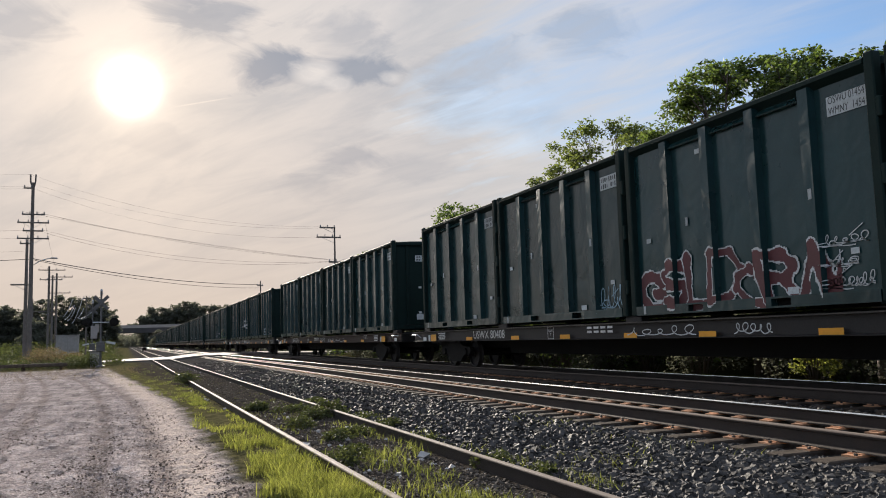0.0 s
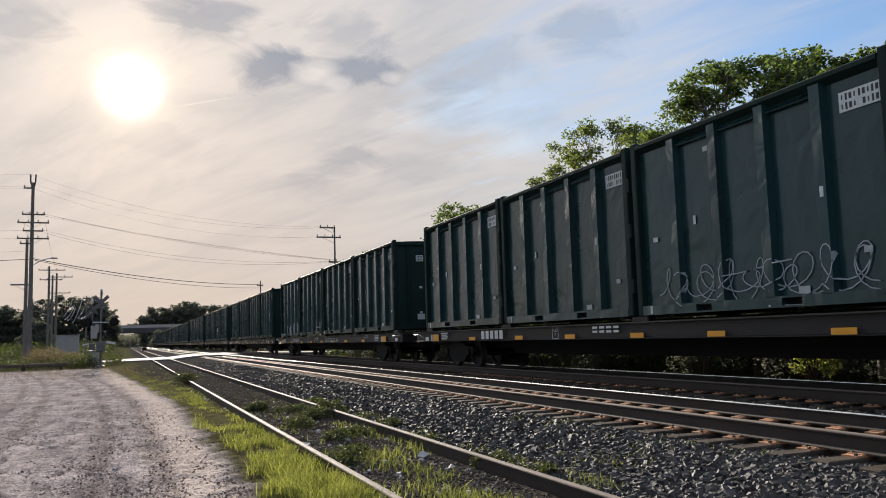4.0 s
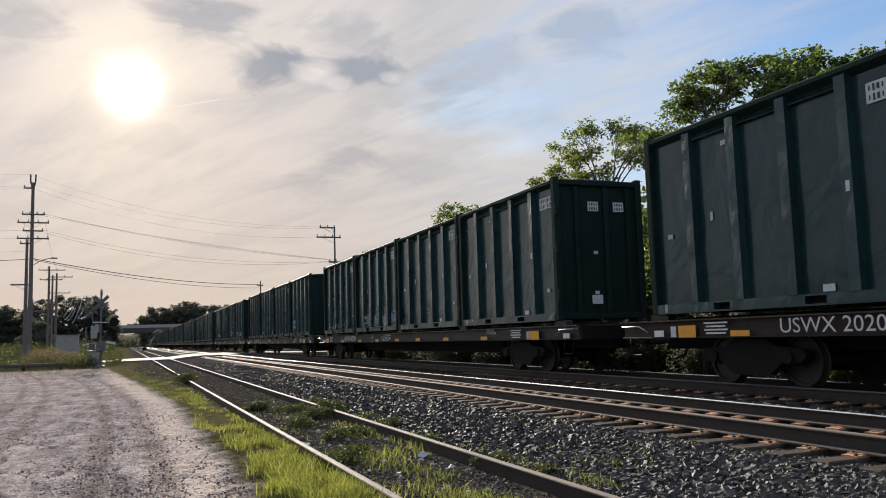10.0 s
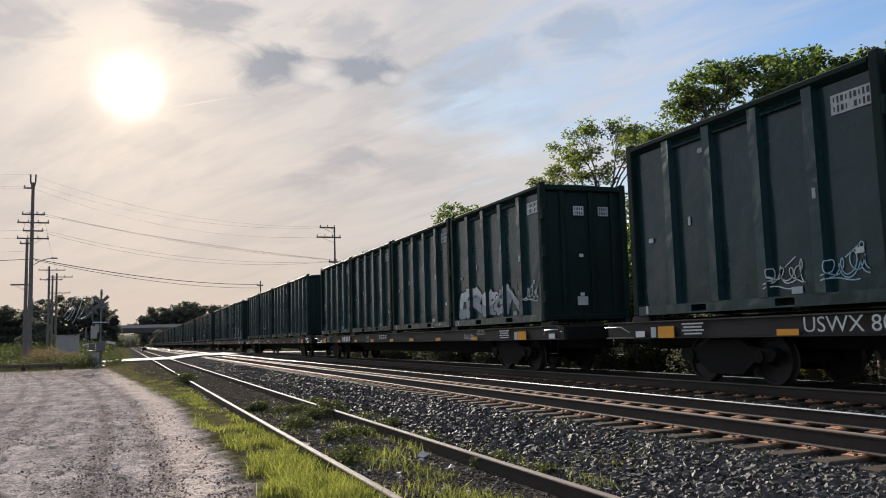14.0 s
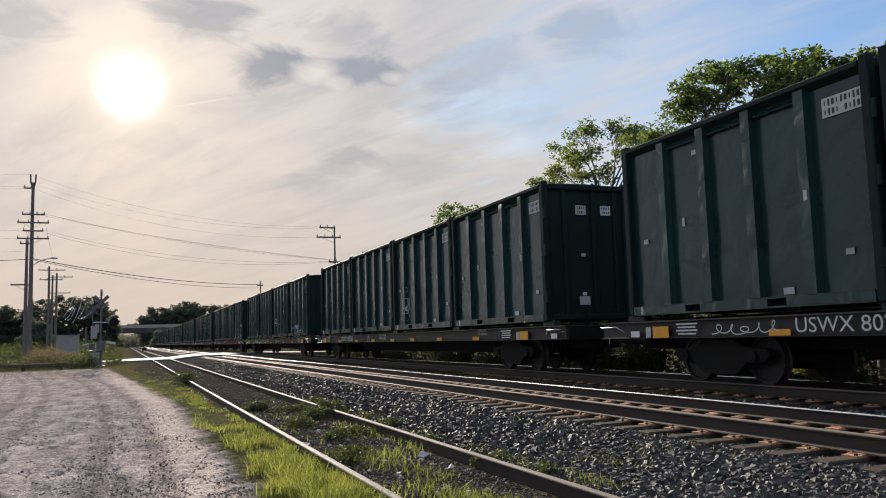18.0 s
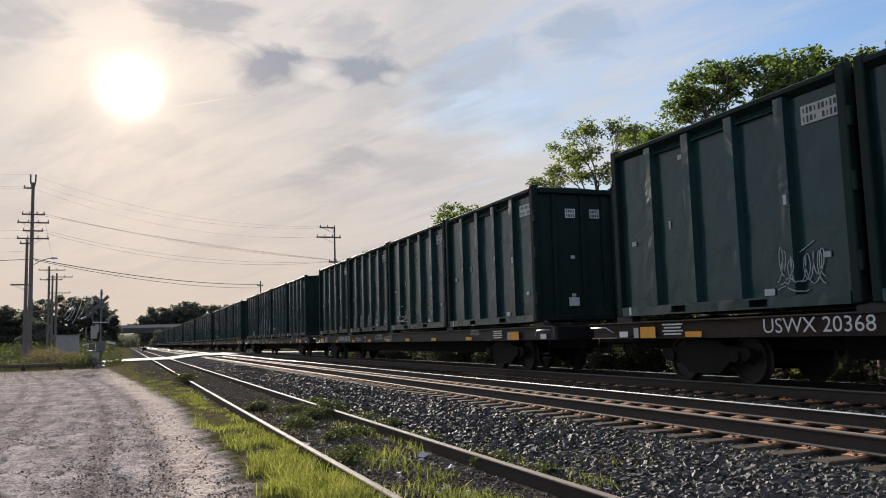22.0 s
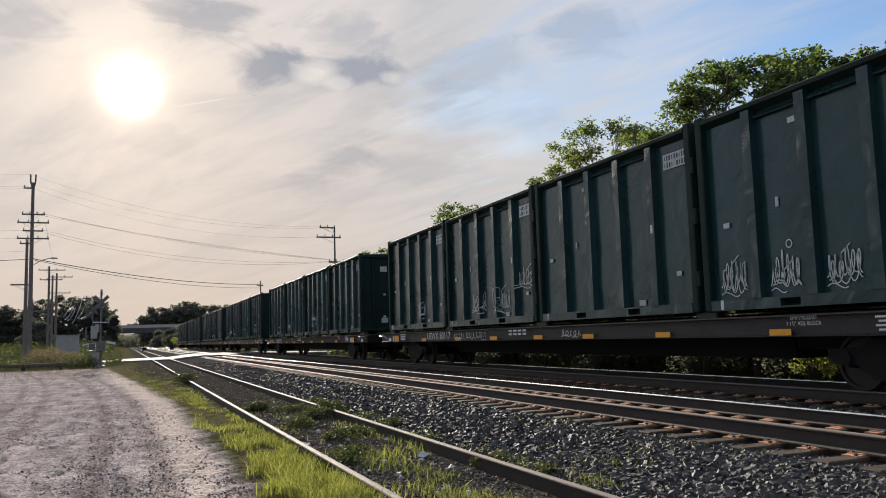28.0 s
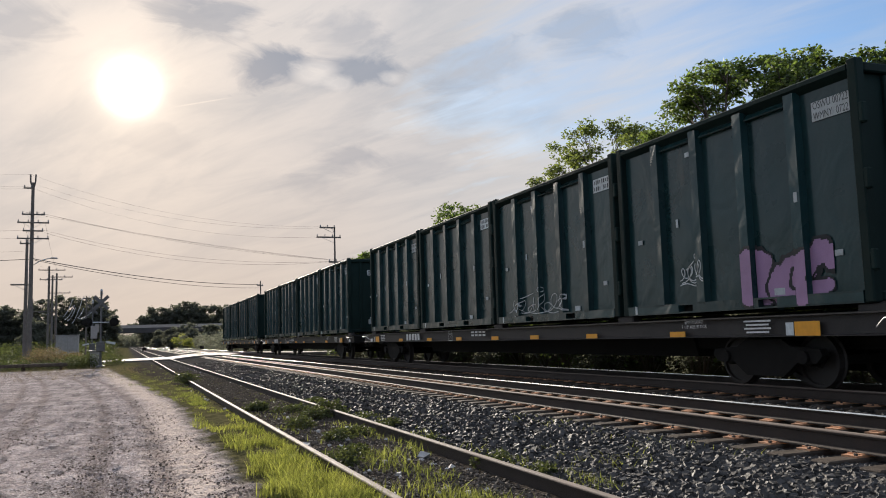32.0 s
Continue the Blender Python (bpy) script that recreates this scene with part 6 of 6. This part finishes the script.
def make_signal(at, turn=0.0, mast=5.0):
    """A crossing signal: mast, crossed boards, lamp pair, gate box and raised counterweight arm."""
    s = thing("crossing_signal", at=at, turn=turn, label="railroad crossing signal with crossed white boards", category="crossing signal", group="crossing signals")
    part("mast", lathe([(0.075, 0.0), (0.07, 1.0), (0.065, mast)], 12, "z", "mast"), BOARD_BACKLIT, s)
    part("base", lathe([(0.30, 0.0), (0.28, 0.10), (0.12, 0.16), (0.10, 0.45)], 12, "z", "base"), BOARD_BACKLIT, s)
    part("finial", lathe([(0.08, 0.0), (0.08, 0.05), (0.03, 0.16)], 10, "z", "finial"), SILVER, s, (0, 0, mast))
    board = bevel_box((1.25, 0.025, 0.22), 0.01, "crossed_board")
    for k, a in enumerate((45, -45)):
        b = part("crossed_board", board, BOARD_BACKLIT, s, (0, -0.10 - 0.03 * k, mast - 0.78))
        b.matrix_basis = pose(0, -0.10 - 0.03 * k, mast - 0.78, 0, a, 0)
    part("lamp_arm", bevel_box((1.75, 0.06, 0.06), 0.01, "lamp_arm"), SILVER, s, (0, -0.1, mast - 2.1))
    disc = lathe([(0.30, 0.0), (0.30, 0.02)], 18, "y", "lamp_disc")
    hood = lathe([(0.13, -0.30), (0.14, -0.30), (0.14, 0.0), (0.10, 0.0)], 14, "y", "lamp_hood")
    for x in (-0.82, 0.82):
        d = part("lamp_disc", disc, BLACK_IRON, s, (x, -0.16, mast - 2.1), label="black round lamp backing")
        part("lamp_hood", hood, BLACK_IRON, d)
    part("gate_box", bevel_box((0.55, 0.42, 0.62), 0.04, "gate_box"), BOARD_BACKLIT, s, (0, -0.05, 1.35))
    # bright plate added on the box to stand for its sunlit top
    part("gate_cap", bevel_box((0.62, 0.46, 0.035), 0.01, "gate_cap"), SILVER, s, (0, -0.05, 1.68), label="bright plate for the sunlit top of the gate box")
    weight = part("counterweight", bevel_box((0.62, 0.10, 0.16), 0.02, "counterweight"), SILVER, s, (0.62, -0.05, 1.62), label="steel gate counterweight")
    weight.matrix_basis = pose(0.62, -0.05, 1.62, 0, 12, 0)
    part("sign_panel", bevel_box((0.42, 0.02, 0.85), 0.01, "sign_panel"), GREY_PAINT, s, (-0.42, -0.12, mast - 2.75), label="pale upright sign panel")
    part("bell", lathe([(0.10, 0), (0.13, 0.03), (0.05, 0.14)], 12, "z", "bell"), SILVER, s, (0.0, 0.1, mast - 0.2))
    return s


make_signal((-1.66, 60.0, 0.05), 0, 5.1)
make_signal((-3.35, 92.0, 0.05), 180, 6.0)


def make_cabinet(at, size, label):
    c = thing("signal_cabinet", at=at, label=label, category="cabinet")
    w, d, h = size
    body = part("body", bevel_box((w, d, h), 0.03, "body"), GREY_PAINT, c, (0, 0, h / 2 + 0.1))
    part("roof", bevel_box((w + 0.2, d + 0.2, 0.08), 0.02, "roof"), GREY_PAINT, c, (0, 0, h + 0.14))
    part("door", bevel_box((w * 0.42, 0.03, h * 0.8), 0.01, "door"), GREY_PAINT, c, (-w * 0.23, -d / 2 - 0.012, h / 2 + 0.1))
    part("door", bevel_box((w * 0.42, 0.03, h * 0.8), 0.01, "door"), GREY_PAINT, c, (w * 0.23, -d / 2 - 0.012, h / 2 + 0.1))
    part("foot", bevel_box((w * 0.9, d * 0.9, 0.12), 0.01, "foot"), CONCRETE, c, (0, 0, 0.05))


make_cabinet((-6.75, 110.0, 0.0), (2.5, 1.6, 2.75), "pale metal signal cabinet beside the crossing")
make_cabinet((-2.1, 62.5, 0.0), (0.6, 0.45, 1.0), "small grey equipment box at the crossing")

barrier = thing("low_barrier", at=(0, 0, 0), label="low dark timber barrier along the lane's end", category="barrier")
part("beam", bevel_box((5.2, 0.22, 0.22), 0.03, "beam"), TIE_WOOD, barrier, (-6.2, 59.0, 0.34))
for x in (-8.4, -6.2, -4.0):
    part("post", bevel_box((0.2, 0.2, 0.55), 0.03, "post"), TIE_WOOD, barrier, (x, 59.25, 0.18))


# ---- poles and wires ----
def make_pole(at, height, arms, label, forked=False, lamp=None, slim=1.0):
    """A wooden pole with cross-arms: (height, half length, offset, insulators)."""
    p = thing("utility_pole", at=at, label=label, category="utility pole", group="utility poles")
    r = (0.011 * height + 0.06) * slim
    part("shaft", lathe([(r, -0.3), (r * 0.9, height * 0.4), (r * 0.62, height)], 12, "z", "shaft"), POLE_WOOD, p)
    knob = lathe([(0.035, 0.0), (0.06, 0.05), (0.035, 0.09), (0.06, 0.13), (0.03, 0.20)], 8, "z", "insulator")
    for z, half, off, n in arms:
        a = part("cross_arm", bevel_box((2 * half, 0.11, 0.13), 0.015, "cross_arm"), POLE_WOOD, p, (off, -r * 0.8, z))
        for k in range(n):
            u = -half + 0.08 + (2 * half - 0.16) * k / max(1, n - 1)
            part("insulator", knob, PORCELAIN, a, (u, 0, 0.065))
        if half > 0.6:
            part("brace", tube([(-half * 0.55, -0.02, -0.05), (-off, 0.05, -0.55), (half * 0.55, -0.02, -0.05)], 0.018, "brace", 5), SILVER, a)
    if forked:
        for s in (-1, 1):
            part("top_pin", tube([(s * 0.04, -0.05, height - 0.7), (s * 0.2, -0.05, height + 0.1), (s * 0.22, -0.05, height + 0.75)], 0.07, "top_pin", 7), POLE_WOOD, p)
    if lamp:
        z, reach = lamp
        l = part("lamp_arm", tube([(0, 0, z), (reach * 0.5, 0, z + 0.55), (reach, 0, z + 0.75)], 0.04, "lamp_arm", 6), SILVER, p)
        part("lamp_head", bevel_box((0.6, 0.26, 0.14), 0.05, "lamp_head"), SILVER, l, (reach + 0.25, 0, z + 0.74))
    return p


PY = 82.0
make_pole((-8.16, PY, 0.0), 16.45, [(15.9, 0.35, -0.4, 2), (13.5, 0.95, 0.1, 4), (12.75, 1.3, 0.1, 4), (12.0, 0.85, 0.1, 3), (11.3, 1.3, 0.1, 4)], "tall wooden utility pole with stacked cross-arms", True, (8.8, 1.6), 0.85)
make_pole((-8.95, PY + 4, 0.0), 11.7, [(11.3, 0.5, -0.1, 2), (7.4, 0.8, -0.5, 0)], "wooden utility pole beside a taller one")
make_pole((-11.4, 140, 0.0), 14.0, [(13.4, 1.9, 0.4, 4), (7.0, 1.6, -0.6, 0)], "weathered wooden utility pole beyond the crossing")
make_pole((-10.9, 140, 0.0), 12.6, [(11.9, 1.6, -0.2, 4)], "weathered wooden utility pole beyond the crossing")
make_pole((-10.4, 141, 0.0), 13.0, [(12.4, 1.7, 0.6, 4), (9.9, 1.5, 0.5, 3)], "weathered wooden utility pole beyond the crossing")
make_pole((-16.5, 170, 0.0), 10.5, [(9.8, 0.6, 0, 2)], "thin wooden utility pole far beyond the crossing")
make_pole((-8.6, 200, 0.0), 12.0, [(11.4, 0.7, 0, 2)], "thin wooden utility pole far beyond the crossing")
make_pole((18.0, 74.7, 0.0), 12.0, [(11.85, 0.73, -0.70, 3), (10.95, 1.15, -0.58, 4), (8.63, 0.73, 0.12, 3)], "wooden utility pole behind the train", slim=0.6)
make_pole((17.9, 120.0, 0.0), 10.2, [(9.5, 0.45, -0.1, 2)], "wooden utility pole far behind the train", slim=0.75)


def wire(a, b, sag, radius, label, mat=None):
    pts = []
    for i in range(25):
        k = i / 24
        q = Vector(a).lerp(Vector(b), k)
        pts.append((q.x, q.y, q.z - 4 * sag * k * (1 - k)))
    thing("overhead_wire", tube(pts, radius, "overhead_wire", 5), mat or CABLE, label=label, category="wire", group="overhead wires")


P2 = (18.0, 74.7)
for off, z, z2, sag in ((-0.6, 13.7, 8.9, 0.35), (0.2, 13.75, 8.85, 0.5), (0.9, 13.6, 8.8, 0.6), (0.9, 12.1, 8.75, 1.1), (0.2, 12.1, 8.7, 1.35)):
    wire((-8.1 + off, PY, z), (P2[0] + off * 0.6 - 0.3, P2[1], z2), sag, 0.008, "thin dark power wire strung between poles")
for off, z, z2, sag in ((-0.3, 17.2, 11.95, 1.3), (0.4, 16.2, 11.9, 1.3), (0.0, 15.9, 11.05, 1.5)):
    wire((-8.1 + off, PY, z), (P2[0] + off - 0.4, P2[1], z2), sag, 0.005, "thin dark power wire strung between poles")
wire((-8.1, PY, 9.5), (17.9, 120.0, 9.7), 0.65, 0.036, "thick black cable strung over the tracks")
wire((-8.1, PY, 9.4), (17.9, 120.0, 9.2), 0.75, 0.024, "thick black cable strung over the tracks")
for z, r in ((17.2, 0.005), (16.1, 0.005), (15.9, 0.005), (12.1, 0.008), (11.4, 0.007), (10.2, 0.007), (9.45, 0.03)):
    wire((-8.2, PY, z), (-34.0, PY - 2, z + 0.8), 0.7, r, "dark wire running off from the tall pole")
for dx in (-0.4, 0.5):
    wire((-8.1 + dx * 2, PY, 12.9), (-11.0 + dx * 2, 140, 13.5), 1.2, 0.010, "thin dark power wire strung between poles")


# slack bright wires before the trees at the crossing, hung between two carrying wires
make_pole((-4.3, 100.0, 0.0), 7.1, [(6.8, 0.35, 0, 2)], "thin wooden pole beside the crossing signal", slim=0.7)
wire((-10.4, 141.0, 9.9), (-4.3, 100.0, 6.9), 0.3, 0.010, "thin dark power wire strung between poles")
wire((-10.4, 141.0, 6.4), (-4.3, 100.0, 4.5), 0.3, 0.010, "thin dark power wire strung between poles")
for x0, z0, x1, z1, sag in ((-5.95, 6.95, -6.75, 4.9, 0.25), (-5.75, 6.3, -6.63, 4.56, 0.35), (-5.60, 6.0, -6.34, 4.43, 0.30), (-4.9, 7.08, -5.85, 4.11, 0.35), (-4.75, 5.9, -5.40, 4.70, 0.25), (-3.88, 5.46, -5.20, 4.66, 0.20)):
    wire((x0, 104.0, z0), (x1, 102.0, z1), sag, 0.030, "slack bright wire catching the sun", SILVER)


# ---- the bridge over the far line ----
def make_bridge():
    b = thing("road_bridge", at=(0, 400, 0), label="dark steel road bridge crossing over the tracks", category="bridge")
    part("girder", bevel_box((150, 0.6, 2.3), 0.05, "girder"), BRIDGE, b, (63, 0, 8.2))
    part("girder", bevel_box((150, 0.6, 2.3), 0.05, "girder"), BRIDGE, b, (63, 9, 8.2))
    part("deck", bevel_box((150, 9.6, 0.5), 0.05, "deck"), CONCRETE, b, (63, 4.5, 9.5))
    part("parapet", bevel_box((150, 0.25, 0.9), 0.05, "parapet"), CONCRETE, b, (63, -0.1, 10.2))
    for x in (-8.0, 17.0, 36.0, 60.0):
        for y in (0.0, 4.5, 9.0):
            part("pier", lathe([(0.7, 0.0), (0.6, 7.05)], 12, "z", "pier"), CONCRETE, b, (x, y, 0.0))
    part("abutment", bevel_box((8.0, 11.0, 9.8), 0.2, "abutment"), CONCRETE, b, (-13.0, 4.5, 4.6))
    for k in range(30):
        part("stiffener", bevel_box((0.12, 0.10, 2.2), 0.0, "stiffener"), BRIDGE, b, (-10 + 3.0 * k, -0.34, 8.2))


make_bridge()
# the high bank that closes the line beyond the bridge
for x, w in ((-30.0, 30.0), (110.0, 90.0)):
    bank = [(-w, -0.2), (w, -0.2), (w * 0.8, 7.5), (-w * 0.8, 7.5)]
    thing("embankment", extrude_profile([(a, c) for a, c in bank], 402, 470, "embankment"), material("bank_grass", (0.05, 0.07, 0.03), 0.9, 0, 0.4, 0.3, 0.3, 4.0), at=(x - (6 if x < 0 else -2), 0, 0), label="grassy embankment carrying the bridge road", category="embankment", kind="structure")

make_track("siding_track", SIDING_X, SIDING_Z, "rusty siding track half sunk in weeds and soil", RAIL_HEAD_DULL, 5.2, 160, 0.60, 40, 0, 0.05)
make_track("main_track", MAIN_X, MAIN_Z, "main line track with rusty tie plates on dark ballast", RAIL_HEAD, 5.94 - 4 * 0.5485, 700, 0.5485, 110, 110, 0.008, RAIL_HEAD_DULL)
make_track("train_track", TRAIN_X, TRAIN_Z, "main line track under the passing train", RAIL_HEAD, 3.0, 700, 0.5485, 40, 40, 0.008, RAIL_HEAD_DULL)

motions()
